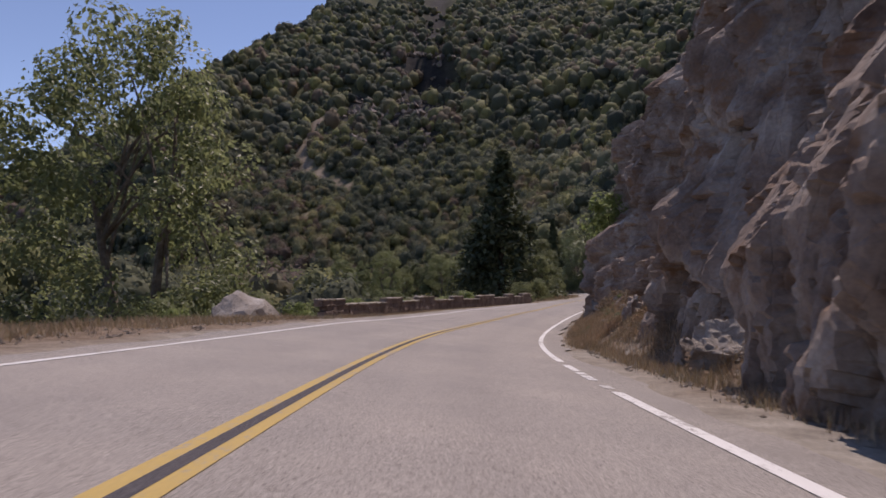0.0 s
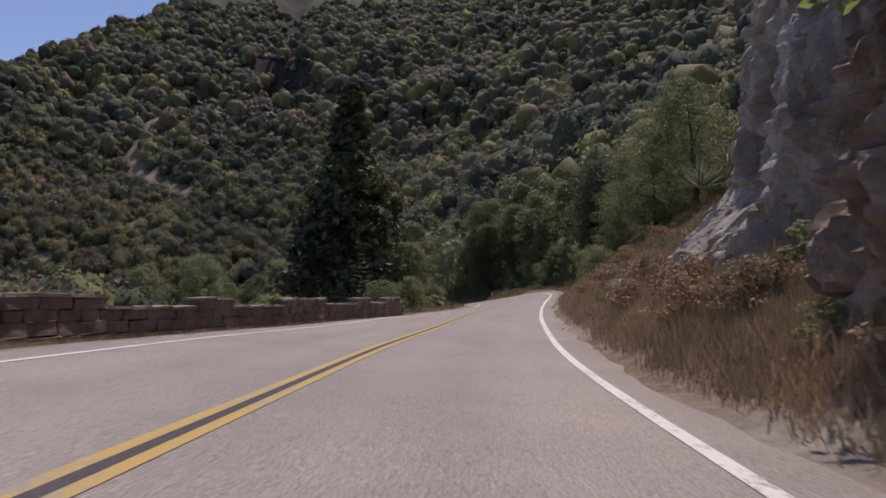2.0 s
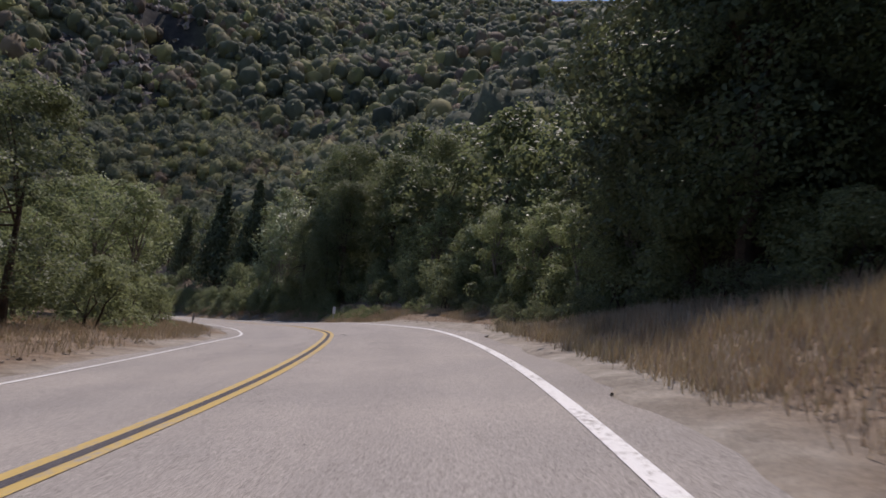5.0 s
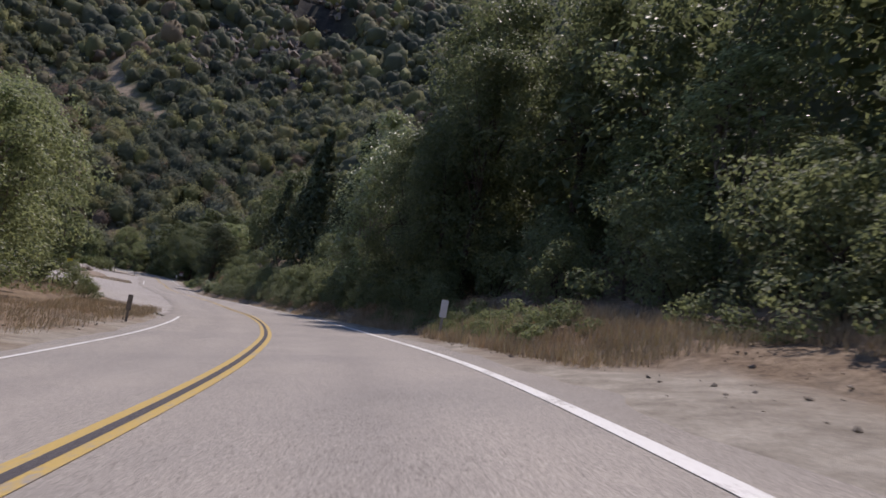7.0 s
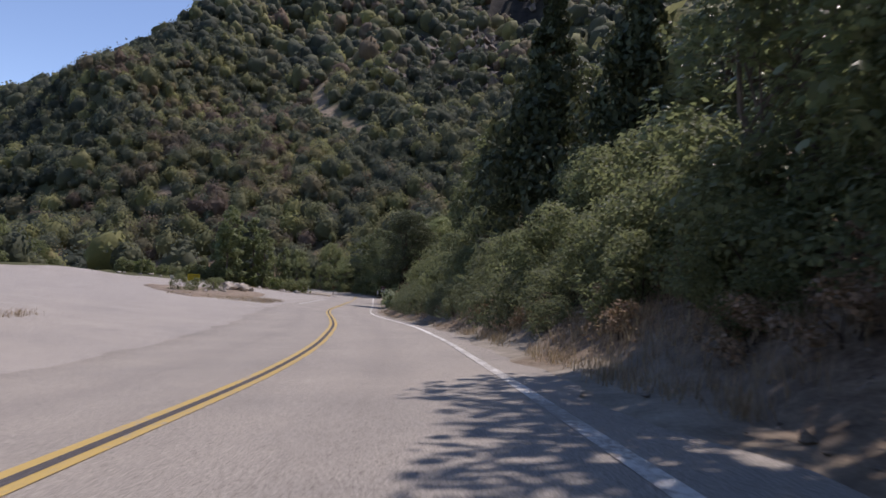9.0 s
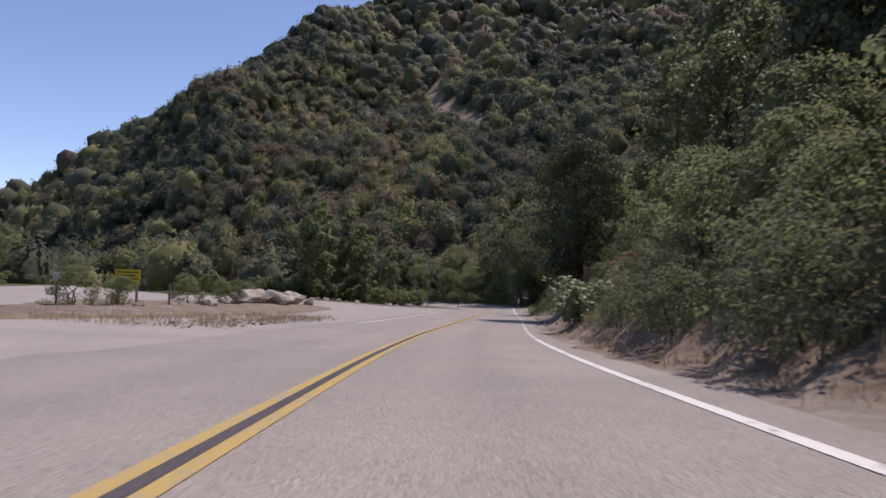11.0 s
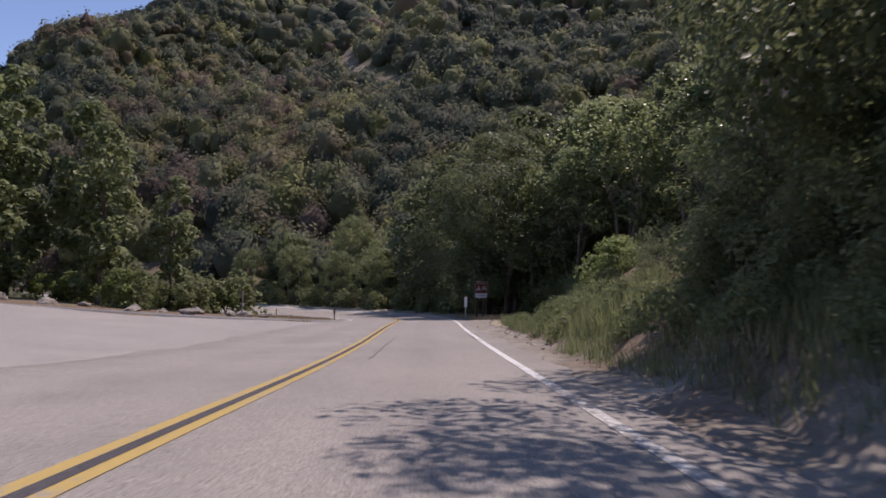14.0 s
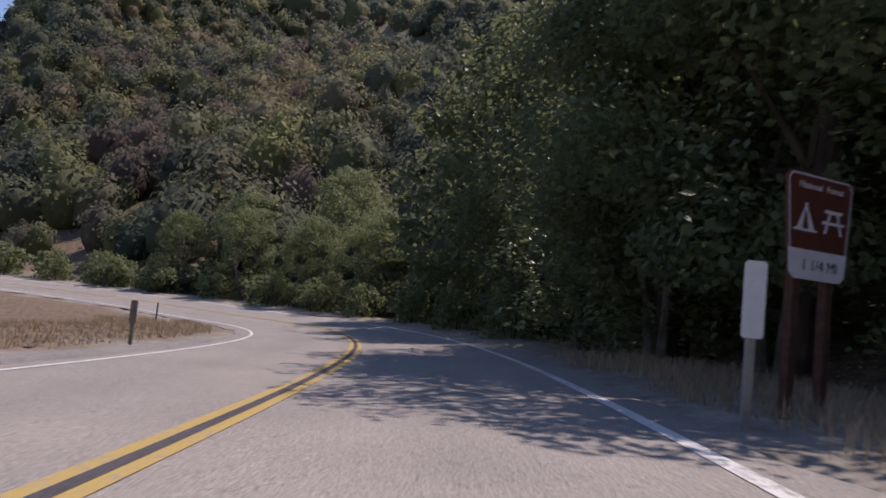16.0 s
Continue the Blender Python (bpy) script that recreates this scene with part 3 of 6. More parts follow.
CRACKS += [((290.4, .4), (290.9, 1.2), (292.0, 1.7), (293.8, 2.5), (294.7, 2.8), (296.0, 2.9), (298.2, 2.8)), ((294.1, -2.7), (298.0, -2.6), (300.2, -2.7)), ((298.6, 1.6), (295.5, 2.1)), ((246.3, .5), (252.3, .5)), ((254.0, .6), (255.6, 2.7)), ((146.5, .0), (146.4, .3)),
           ((49.5, -2.2), (49.0, -1.6), (50.0, -1.6), (51.5, -.8)), ((51.1, -2.5), (50.2, -1.7)), ((52.4, -1.4), (53.9, -1.2), (54.1, -.3)), ((30.7, -1.5), (30.5, -1.0)), ((31.7, -1.6), (31.7, -.5)), ((31.1, 2.6), (31.3, 2.8)), ((35.5, -3.2), (36.6, -.6)), ((229.9, -3.6), (234.3, -2.9))]
for k, c in enumerate(CRACKS):
    crack(c, 0.012, k)
# broad tar seams and smeared patches
for k, c in enumerate((((281.4, .8), (276.5, .7), (271.9, .7)), ((261.2, .6), (258.2, .5), (256.1, .6)), ((243.8, 1.5), (245.2, 1.3), (246.6, 1.4), (248.7, 1.5)), ((256.5, 3.3), (254.9, 2.8)), ((283.1, 3.2), (281.8, 3.3), (280.9, 3.2), (279.6, 3.4)))):
    crack(c, 0.026, 50 + k, 0.3)
# low asphalt berm at the back of the lay-by's exit
def kerb(points):
    """A low rounded asphalt berm through points given along and across the road."""
    s, d = (np.interp(np.linspace(0, len(points) - 1, 90), range(len(points)), [p[k] for p in points]) for k in (0, 1))
    x, y = spot(eased(s, 30), eased(d, 30))
    tx, ty = np.gradient(x), np.gradient(y)
    n = np.hypot(tx, ty)
    z = lie(x, y, False)
    wob = fbm(np.arange(90) / 3.0, np.zeros(90), 6) * 0.08
    cols = [np.column_stack([x - ty / n * (w + wob), y + tx / n * (w + wob), z + up]) for w, up in ((-.26, -.05), (-.20, .06), (0, .11), (.20, .07), (.32, -.08))]
    i = np.arange(89)[:, None] * 5 + np.arange(4)[None]
    ob = bulk("kerb", np.stack(cols, 1).reshape(-1, 3), np.stack([i, i + 1, i + 6, i + 5], -1).reshape(-1, 4), 4, M_BERM, True)
    return tagged(ob, "low rough asphalt berm beside the road", "kerb", kind="structure")


kerb([(288, -37), (292, -28), (294, -22), (292, -11.5), (295, -7.8), (299, -5.4), (303, -3.95), (309, -3.9), (316, -4.0)])
# the dirt island in the lay-by
ISLAND = [tuple(float(v) for v in spot(s, d)) for s, d in ((217.9, -10.4), (224.6, -8.9), (233, -8.6), (240.5, -8.7), (249.9, -9.9), (256, -12), (252, -15), (243, -18), (234.5, -19.5), (224.5, -14.9))]


def island(name, edge, swell, mat, label):
    """A low mound of dirt with a ragged edge."""
    cx, cy = sum(p[0] for p in edge) / len(edge), sum(p[1] for p in edge) / len(edge)
    ring = 120
    f = np.linspace(0, len(edge), ring, endpoint=False)
    ex, ey = (eased(np.interp(f, range(len(edge) + 1), [p[k] for p in edge] + [edge[0][k]]), 6) for k in (0, 1))
    ragged = 1 + 0.05 * fbm(ex / 1.3, ey / 1.3, 43, 3)
    ex, ey = cx + (ex - cx) * ragged, cy + (ey - cy) * ragged
    rows = []
    for k, (r, up) in enumerate(((1.03, -.30), (1.0, .05), (.96, .11), (.85, .15), (.65, .20), (.4, .26), (.15, .28))):
        x, y = cx + (ex - cx) * r, cy + (ey - cy) * r
        rows.append(np.column_stack([x, y, lie(x, y, False) + (up * swell if up > 0 else up) + fbm(x / 1.1, y / 1.1, 41) * .10 * swell * (k > 1)]))
    i = np.arange(6)[:, None] * ring + np.arange(ring)[None]
    j = np.arange(6)[:, None] * ring + (np.arange(ring)[None] + 1) % ring
    ob = bulk(name, np.concatenate(rows), np.stack([i, j, j + ring, i + ring], -1).reshape(-1, 4), 4, mat, True)
    return tagged(ob, label, "island" if name == "island" else "dirt", kind="structure")


island("island", ISLAND, 1.0, M_DIRT, "low dirt island with dry grass in the turnout")
island("dirt_shoulder", [tuple(float(v) for v in spot(s, d)) for s, d in ((288.5, 5.2), (292, 4.7), (296, 5.1), (300, 6.0), (304, 7.4), (304.6, 8.8), (301, 9.3), (295, 9.2), (289, 8.0))], 0.35, M_TAN, "bare tan dirt beside the road at the turnout")


# ---- leaves in bulk ----
def leaves(centres, out, size, r, droop=0.0, slim=0.62):
    """One bent leaf of four corners for each centre; out: the way it faces. Returns verts and quads."""
    n = len(centres)
    f = out + r.normal(0, 0.55, (n, 3))
    f /= np.linalg.norm(f, axis=1)[:, None] + 1e-9
    a = np.cross(f, r.normal(0, 1, (n, 3)))
    a /= np.linalg.norm(a, axis=1)[:, None] + 1e-9
    a[:, 2] -= droop
    b = np.cross(f, a)
    s = (size * r.uniform(0.6, 1.35, n))[:, None]
    v = np.stack([centres - a * s, centres + b * s * slim + f * s * 0.12, centres + a * s, centres - b * s * slim + f * s * 0.12], 1)
    return v.reshape(-1, 3), np.arange(n * 4).reshape(n, 4)


LOBES = np.array([(0, -.55), (.38, -.36), (1.0, .05), (.50, .28), (.60, .80), (0, 1.1), (-.60, .80), (-.50, .28), (-1.0, .05), (-.38, -.36)])


def lobed(c, f, size, r):
    """A broad five-lobed leaf for each centre c, facing f. Returns verts and faces."""
    n = len(c)
    f = f / (np.linalg.norm(f, axis=1)[:, None] + 1e-9)
    x_ = np.cross(f, r.normal(0, 1, (n, 3)))
    x_ /= np.linalg.norm(x_, axis=1)[:, None] + 1e-9
    y_ = np.cross(f, x_)
    s = (size * r.uniform(.6, 1.25, n))[:, None, None]
    droop = (np.abs(LOBES[:, 0]) ** 2 * .22 + np.maximum(LOBES[:, 1], 0) ** 2 * .2)[None, :, None]
    v = c[:, None] + s * (LOBES[None, :, :1] * x_[:, None] * .9 + LOBES[None, :, 1:] * y_[:, None] - droop * f[:, None])
    return v.reshape(-1, 3), np.arange(n * len(LOBES)).reshape(n, -1)


def clumped(r, n, clumps, spread):
    """Places round the clump centres, and the way out from each clump."""
    k = r.integers(0, len(clumps), n)
    q = r.normal(0, 1, (n, 3))
    q /= np.linalg.norm(q, axis=1)[:, None]
    rad = spread[k] * r.uniform(0.55, 1.0, n) ** 0.6
    return clumps[k] + q * rad[:, None] * np.array([1, 1, 0.72]), q


def crown_clumps(r, n, shape, h0, h1, rad):
    """Clump centres inside a crown: round, cone, column or fan."""
    f = r.uniform(0, 1, n) ** (0.9 if shape != "cone" else 1.3)
    z = h0 + (h1 - h0) * f
    wide = {"round": np.sqrt(np.maximum(1 - (2 * f - 0.9) ** 2 / 1.25, 0.05)), "cone": 1.02 - f * 0.97, "column": np.sin(np.clip(f * 0.93 + 0.07, 0, 1) * math.pi) ** 0.5,
            "bush": np.sqrt(np.maximum(1 - f ** 2, 0.08))}[shape]
    a = r.uniform(0, math.tau, n)
    q = rad * wide * np.sqrt(r.uniform(0.25, 1.0, n)) * r.uniform(0.75, 1.12, n)
    return np.column_stack([np.cos(a) * q, np.sin(a) * q, z]), rad * wide


def make_tree(name, seed, shape, height_m, base, rad, n_clumps, n_leaves, leaf, leaf_mat, bark_mat, trunk_r, label, category, clump=0.24, multi=1, droop=0.0, flat=0.8, lobes=False):
    r = np.random.default_rng(seed)
    ob = thing(name, (0, 0, 0), label, category)
    c, w = crown_clumps(r, n_clumps, shape, base, height_m, rad)
    spread = np.maximum(rad * clump * r.uniform(0.6, 1.3, n_clumps), 0.2)
    if shape == "cone":
        spread = np.maximum(w * 0.42, 0.35) * r.uniform(0.7, 1.2, n_clumps)
    v_at, v_out = clumped(r, n_leaves, c, spread)
    v, q = leaves(v_at, v_out + np.array([0, 0, flat]), leaf, r, droop)
    if lobes:
        v, q = lobed(v_at, v_out * 0.45 + np.array([-.15, -.25, 1.0]) + r.normal(0, .3, v_at.shape), leaf, r)
    crown = bulk("crown", v, q, q.shape[1], leaf_mat)
    crown.parent = ob
    bm = bmesh.new()
    for k in range(multi):
        a = k * math.tau / max(multi, 1) + 0.4
        lean = 0.0 if multi == 1 else rad * 0.45
        top = Vector((math.cos(a) * lean, math.sin(a) * lean, height_m * (0.86 if shape == "cone" else 0.62)))
        p = [Vector((math.cos(a) * 0.12 * (multi > 1), math.sin(a) * 0.12 * (multi > 1), -0.5)), top * 0.3 + Vector((r.normal(0, .08), r.normal(0, .08), 0)), top * 0.65 + Vector((r.normal(0, .15), r.normal(0, .15), 0)), top]
        tube(bm, p, [trunk_r * 1.25, trunk_r, trunk_r * 0.7, trunk_r * 0.22], 8 if shape != "bush" else 5)
        if shape not in ("cone", "bush"):
            for j in r.choice(n_clumps, min(7, n_clumps), replace=False):
                t = r.uniform(0.35, 0.85)
                start = p[1].lerp(p[3], t)
                end = Vector(c[j])
                tube(bm, [start, start.lerp(end, 0.5) + Vector((0, 0, 0.15 * rad)), end], [trunk_r * 0.38, trunk_r * 0.22, trunk_r * 0.07], 5)
    part("trunk", bm, bark_mat, ob)
    return ob


def put(ob, s, d, size=1.0, turned=0.0, sink=0.1, wide=1.0, up=None, group=""):
    x, y = at(s, d)
    return put_xy(ob, float(x), float(y), size, turned, sink, wide, up, group)


def put_xy(ob, x, y, size=1.0, turned=0.0, sink=0.1, wide=1.0, up=None, group=""):
    z = height(x, y) if up is None else up
    new_ob = copy_thing(ob, pose(x, y, z - sink, 0, 0, turned))
    new_ob.scale = (size * wide, size * wide, size)
    return tagged(new_ob, group=group)


def forget(ob):
    for o in (*ob.children_recursive, ob):
        bpy.data.objects.remove(o)


def sapling():
    """A young fir: tiers of flat, upswept boughs with needles along them."""
    r = np.random.default_rng(16)
    ob = thing("fir_sapling", (0, 0, 0), "slender pale green fir sapling with tiered branches", "tree")
    bm = bmesh.new()
    tube(bm, [(0, 0, -.4), (0.02, 0, 1.5), (0, 0.03, 3.2), (0, 0, 4.3)], [.06, .045, .025, .006], 6)
    vs = []
    for z in np.linspace(0.25, 4.1, 15):
        reach = 1.45 * (1 - z / 4.5) ** 0.75
        for k in range(5):
            a = k * math.tau / 5 + z * 2.3 + r.uniform(-.35, .35)
            way_ = np.array([math.cos(a), math.sin(a), 0.0])
            long = reach * r.uniform(.65, 1.15)
            rise = r.uniform(.05, .32)
            tube(bm, [(0, 0, z), tuple(way_ * long * .55 + (0, 0, z + rise * long * .3)), tuple(way_ * long + (0, 0, z + rise * long))], [.014, .009, .003], 4)
            n = int(14 + 36 * long)
            f = r.uniform(.12, 1.03, n)
            across = np.array([-way_[1], way_[0], 0.0])
            mid = way_[None] * (f * long)[:, None] + np.column_stack([np.zeros(n), np.zeros(n), z + rise * long * f ** 1.4]) + across[None] * (r.uniform(-.20, .20, n) * (1.15 - f) * long ** .5)[:, None]
            tip = mid + (way_[None] * r.uniform(.04, .10, n)[:, None] + across[None] * r.uniform(-.1, .1, n)[:, None] + np.array([0, 0, .02]))
            side = np.cross(tip - mid, (0, 0, 1.0))
            side *= 0.024 / (np.linalg.norm(side, axis=1)[:, None] + 1e-9)
            vs.append(np.stack([mid - side * .4, mid * .5 + tip * .5 - side, tip, mid * .5 + tip * .5 + side], 1).reshape(-1, 3))
    v = np.concatenate(vs)
    crown = bulk("crown", v, np.arange(len(v)).reshape(-1, 4), 4, L_BRIGHT)
    crown.parent = ob
    part("trunk", bm, M_BARK, ob)
    return ob


def broad_shrub():
    """A low maple: bent stems, and broad five-lobed leaves spread flat towards the light."""
    r = np.random.default_rng(23)
    ob = thing("maple_shrub", (0, 0, 0), "low maple shrub with broad pale lobed leaves", "bush")
    bm = bmesh.new()
    vs = []
    for k in range(15):
        a, out = k * 2.4, r.uniform(.25, 1.0)
        top = Vector((math.cos(a) * out * 1.35, math.sin(a) * out * 1.35, r.uniform(1.3, 2.6) * (1.15 - out * .35)))
        tube(bm, [Vector((math.cos(a) * .08, math.sin(a) * .08, -.2)), top * .5 + Vector((0, 0, .25)), top], [.03, .018, .006], 5)
        n = 95
        c = np.array(top)[None] * r.uniform(.30, 1.06, n)[:, None] + r.normal(0, (.26, .26, .16), (n, 3))
        vs.append(lobed(c, r.normal(0, .38, (n, 3)) + np.array([-.22, -.34, 1.0]), 0.125, r)[0])
    v = np.concatenate(vs)
    crown = bulk("crown", v, np.arange(len(v)).reshape(-1, len(LOBES)), len(LOBES), L_BROAD)
    crown.parent = ob
    part("trunk", bm, M_PALEBARK, ob)
    return ob


# ---- trees and bushes: one of each kind, then its copies ----
OAK = make_tree("oak_tree", 11, "round", 11, 2.0, 4.3, 70, 19000, 0.088, L_OAK, M_BARK, 0.24, "dark green live oak with a dense crown", "tree", 0.30)
ALDER = make_tree("alder_tree", 12, "column", 14, 1.0, 3.6, 90, 19000, 0.092, L_OAK, M_BARK, 0.2, "tall dark green alder, leafy to the ground", "tree", 0.32)
MAPLE = make_tree("maple_tree", 13, "column", 7, 0.6, 2.2, 64, 5200, 0.088, L_MAPLE, M_PALEBARK, 0.08, "young maple with large sunlit green leaves", "tree", 0.30, 3, lobes=True)
COTTON = make_tree("cottonwood_tree", 14, "round", 9.5, 0.6, 4.0, 90, 16000, 0.088, L_COTTON, M_PALEBARK, 0.18, "cottonwood with fluttering grey-green leaves", "tree", 0.22, 2)
FIR = make_tree("fir_tree", 15, "cone", 17, 1.0, 4.3, 230, 12000, 0.21, L_FIR, M_BARK, 0.28, "dark pointed fir tree", "tree", 0.2, 1, 0.4, 0.2)
SAPLING = sapling()
POPLAR = make_tree("poplar_tree", 17, "column", 11, 0.8, 1.9, 60, 4500, 0.18, L_POPLAR, M_PALEBARK, 0.14, "tall narrow poplar with grey-green leaves", "tree", 0.34)
BUSH = make_tree("bush", 18, "bush", 2.6, 0.1, 1.7, 40, 4600, 0.062, L_SHRUB, M_BARK, 0.04, "rounded green roadside bush", "bush", 0.32, 4)
FRESH = make_tree("bush", 19, "bush", 2.2, 0.1, 1.5, 30, 2200, 0.085, L_BRIGHT, M_BARK, 0.035, "bright fresh green bush", "bush", 0.32, 4)
GREY = make_tree("sagebrush", 20, "bush", 1.9, 0.05, 1.5, 38, 3800, 0.048, L_GREY, M_BARK, 0.03, "soft grey-green sagebrush by the road", "bush", 0.30, 4)
RUST = make_tree("dry_bush", 21, "bush", 1.1, 0.0, 1.0, 24, 1000, 0.06, L_RUST, M_BARK, 0.02, "dry rusty brown bush", "bush", 0.34, 4)
WEEDS = make_tree("weeds", 22, "bush", 1.1, 0.0, 0.9, 22, 1000, 0.065, L_WEED, M_BARK, 0.012, "tall green weeds at the road's edge", "weeds", 0.34, 5)
BIGLEAF = broad_shrub()
FAR_OAK = make_tree("oak_tree", 31, "round", 11, 2.0, 4.3, 64, 4200, 0.21, L_OAK, M_BARK, 0.24, "dark green live oak with a dense crown", "tree", 0.30)
FAR_ALDER = make_tree("alder_tree", 32, "column", 14, 1.0, 3.6, 80, 4200, 0.22, L_OAK, M_BARK, 0.2, "tall dark green alder, leafy to the ground", "tree", 0.32)
FAR_BUSH = make_tree("bush", 38, "bush", 2.6, 0.1, 1.7, 34, 1000, 0.14, L_SHRUB, M_BARK, 0.04, "rounded grey-green bush on dry ground", "bush", 0.32, 2)
CEDAR = make_tree("cedar_tree", 33, "column", 8.8, 1.6, 2.2, 110, 30000, 0.055, L_FIR, M_BARK, 0.3, "dark cedar overhanging the road's edge", "tree", 0.36, 1, 0.5, 0.2)
FURTHER = {OAK: FAR_OAK, ALDER: FAR_ALDER, BUSH: FAR_BUSH}


def rnd(a, b):
    return float(rng.uniform(a, b))


def set_trees(ob, spots, group, jitter=0.12):
    for row in spots:
        s, d, size = row[:3]
        kind = FURTHER.get(ob, ob) if abs(d) > 12.4 or s > 287 else ob
        wide = row[3] if len(row) > 3 else 1.0
        put(kind, s, d, size * rnd(1 - jitter / 2, 1 + jitter / 2), rnd(0, 360), 0.15, wide * rnd(0.92, 1.08), group=group)


# left of the road, before the wall and behind it
set_trees(COTTON, [(39, -26.5, 2.9, .75), (36, -40, 2.6), (33, -20, .8)], "trees left of the road")
set_trees(BUSH, [(s, -10.5 - 4 * (k % 3) * .5 - (k % 2), 1.1 + .25 * (k % 3)) for k, s in enumerate(range(28, 72, 3))], "bushes behind the wall")
set_trees(FRESH, [(31, -9.6, .9), (39, -10.2, 1.1), (47, -9.8, .9), (57, -10.4, 1.1), (61, -9, 1.0), (21, -9.5, .7), (25.5, -10.5, .9)], "bushes behind the wall")
set_trees(FIR, [(85.7, -13.5, 1.25, 1.2), (170, 11, .95), (166, 14, .85), (99, -17, .8), (188, 12, .7)], "fir trees")
set_trees(SAPLING, [(66, -6.4, 1.0)], "fir trees")
set_trees(ALDER, [(92, -9.5, .62, 1.1), (97, -8.5, .55, 1.2), (104, -14, .7)], "trees left of the road")
set_trees(COTTON, [(84, -8.6, .62), (131.5, -11.2, .95), (113, -9.5, .8), (119, -11.5, .95), (128, -10.8, .9), (134, -12.5, 1.05), (108, -12, .7), (122, -17, 1.0)], "trees left of the road")
for s, d, k in ((176, -15.5, 1.35), (183, -17.5, 1.1), (188, -21, 1.15)):
    put_xy(COTTON, *(float(v) for v in spot(s, d)), k, rnd(0, 360), group="trees left of the road")
for s, d, k in ((170, -9.6, .6), (176, -11.4, .8), (182, -13, .7), (187, -14.6, .9), (163, -8.2, .45)):
    put_xy(BUSH, *(float(v) for v in spot(s, d)), k, rnd(0, 360), group="bushes left of the road")
set_trees(BUSH, [(101, -7.6, .9), (106, -8, 1.0), (111, -7.4, .8), (78, -7, 1.0), (83, -8, 1.1), (73, -7.5, .9), (117, -7.2, .7)], "bushes left of the road")
# right-hand slope in the first bends
set_trees(OAK, [(62, 10, .55), (66.5, 9.0, .62), (71, 10.5, .7), (60, 15, .7), (56, 18, .6), (78, 9.5, .7), (84, 9.0, .62), (88, 12, .8)], "oaks on the slope")
set_trees(BUSH, [(68, 6.2, .7), (73, 6.0, .8), (77, 6.8, .9), (82, 7, .8)], "bushes on the slope")
put_xy(FRESH, *(float(v) for v in spot(40.6, 6.3)), 1.35, 40, 0.2, 1.0, float(np.interp(40.6, RS, RZ)) + 4.2, group="bushes on the slope")
# the dark wood along the right
set_trees(OAK, [(92.5, 12.3, 1.0), (97, 14, 1.05), (101, 11.8, .95), (106, 15.5, 1.1), (112, 14.5, 1.1), (88, 17, 1.0), (95, 20, 1.0), (103, 21, 1.2), (111, 20, 1.1), (119, 18.5, 1.1), (125, 13, 1.0), (128, 19, 1.2)], "dark wood beside the road")
set_trees(ALDER, [(116.5, 14, .95), (121.5, 12.2, .95), (128.5, 7.8, .8), (127, 11.4, .9), (131.5, 9.4, 1.05), (135.5, 10.4, 1.1), (141.5, 11.2, .6), (145.2, 11.8, .5), (137, 13.5, 1.0), (130, 14.5, 1.1), (146, 13, .55)], "dark wood beside the road")
set_trees(MAPLE, [(119.3, 11.2, 1.0, 1.25), (113.0, 11.2, .85, 1.3), (109, 12.2, .9, 1.3), (105.5, 12.0, .8, 1.3), (146.0, 8.8, 1.9, .8), (144.5, 7.0, .85), (122.5, 11.0, .8), (139.2, 7.2, 1.55, .85), (142.4, 7.4, 1.45, .85), (135.5, 7.4, .8)], "maples beside the road")
set_trees(WEEDS, [(117 + k * 0.9, 5.2 + .4 * (k % 3), .5) for k in range(16)], "weeds by the turnout")
set_trees(GREY, [(155, 7, .8), (157.5, 7.4, 1.0), (160, 7.6, 1.15), (163, 7.2, 1.2), (166, 8, 1.3), (169, 7.4, 1.2), (172.5, 7.4, 1.1), (176, 7.6, 1.2), (181, 7.4, 1.0), (153, 6.6, .7)], "sagebrush beside the road")
set_trees(BUSH, [(156, 10, 1.3), (160.5, 10.2, 1.5), (164, 11.5, 1.6), (171, 10.5, 1.6), (178, 10, 1.6), (184, 9, 1.3), (150.5, 8.6, 1.2), (191, 8.5, 1.2)], "bushes on the slope")
set_trees(ALDER, [(160, 15, .7), (175, 15, .75), (182, 14, .7), (152, 15, .8)], "trees on the slope")
set_trees(GREY, [(149 + k * 1.5, 5.1 + .45 * (k % 3), .5 + .12 * (k % 4)) for k in range(26)], "sagebrush beside the road")
set_trees(BUSH, [(149.5 + k * 2.4, 6.6 + .6 * (k % 2), .75 + .12 * (k % 3)) for k in range(17)], "bushes on the slope")
set_trees(BUSH, [(88 + k * 1.7, 8.4 + k * .1 + .5 * (k % 3), .6 + .14 * (k % 4)) for k in range(18)], "bushes by the turnout")
set_trees(GREY, [(89 + k * 2.1, 7.6 + k * .09 + .4 * (k % 2), .4 + .1 * (k % 3)) for k in range(14)], "bushes by the turnout")
set_trees(GREY, [(202 + k * 2.0, 6.6 + 1.2 * (k % 3), .3 + .1 * (k % 3)) for k in range(10)], "bushes on the slope")
set_trees(FAR_BUSH, [(90 + k * 2.6, 12 + 1.2 * (k % 3), 1.0 + .2 * (k % 3)) for k in range(16)], "undergrowth in the wood")
set_trees(BUSH, [(113 + k * 1.5, 8.4 + .6 * (k % 3), .8 + .2 * (k % 3)) for k in range(13)], "undergrowth in the wood")
set_trees(FAR_BUSH, [(322 + k * 2.2, 5.4 + 1.4 * (k % 3), 1.0 + .3 * (k % 2)) for k in range(12)], "bushes round the bend")
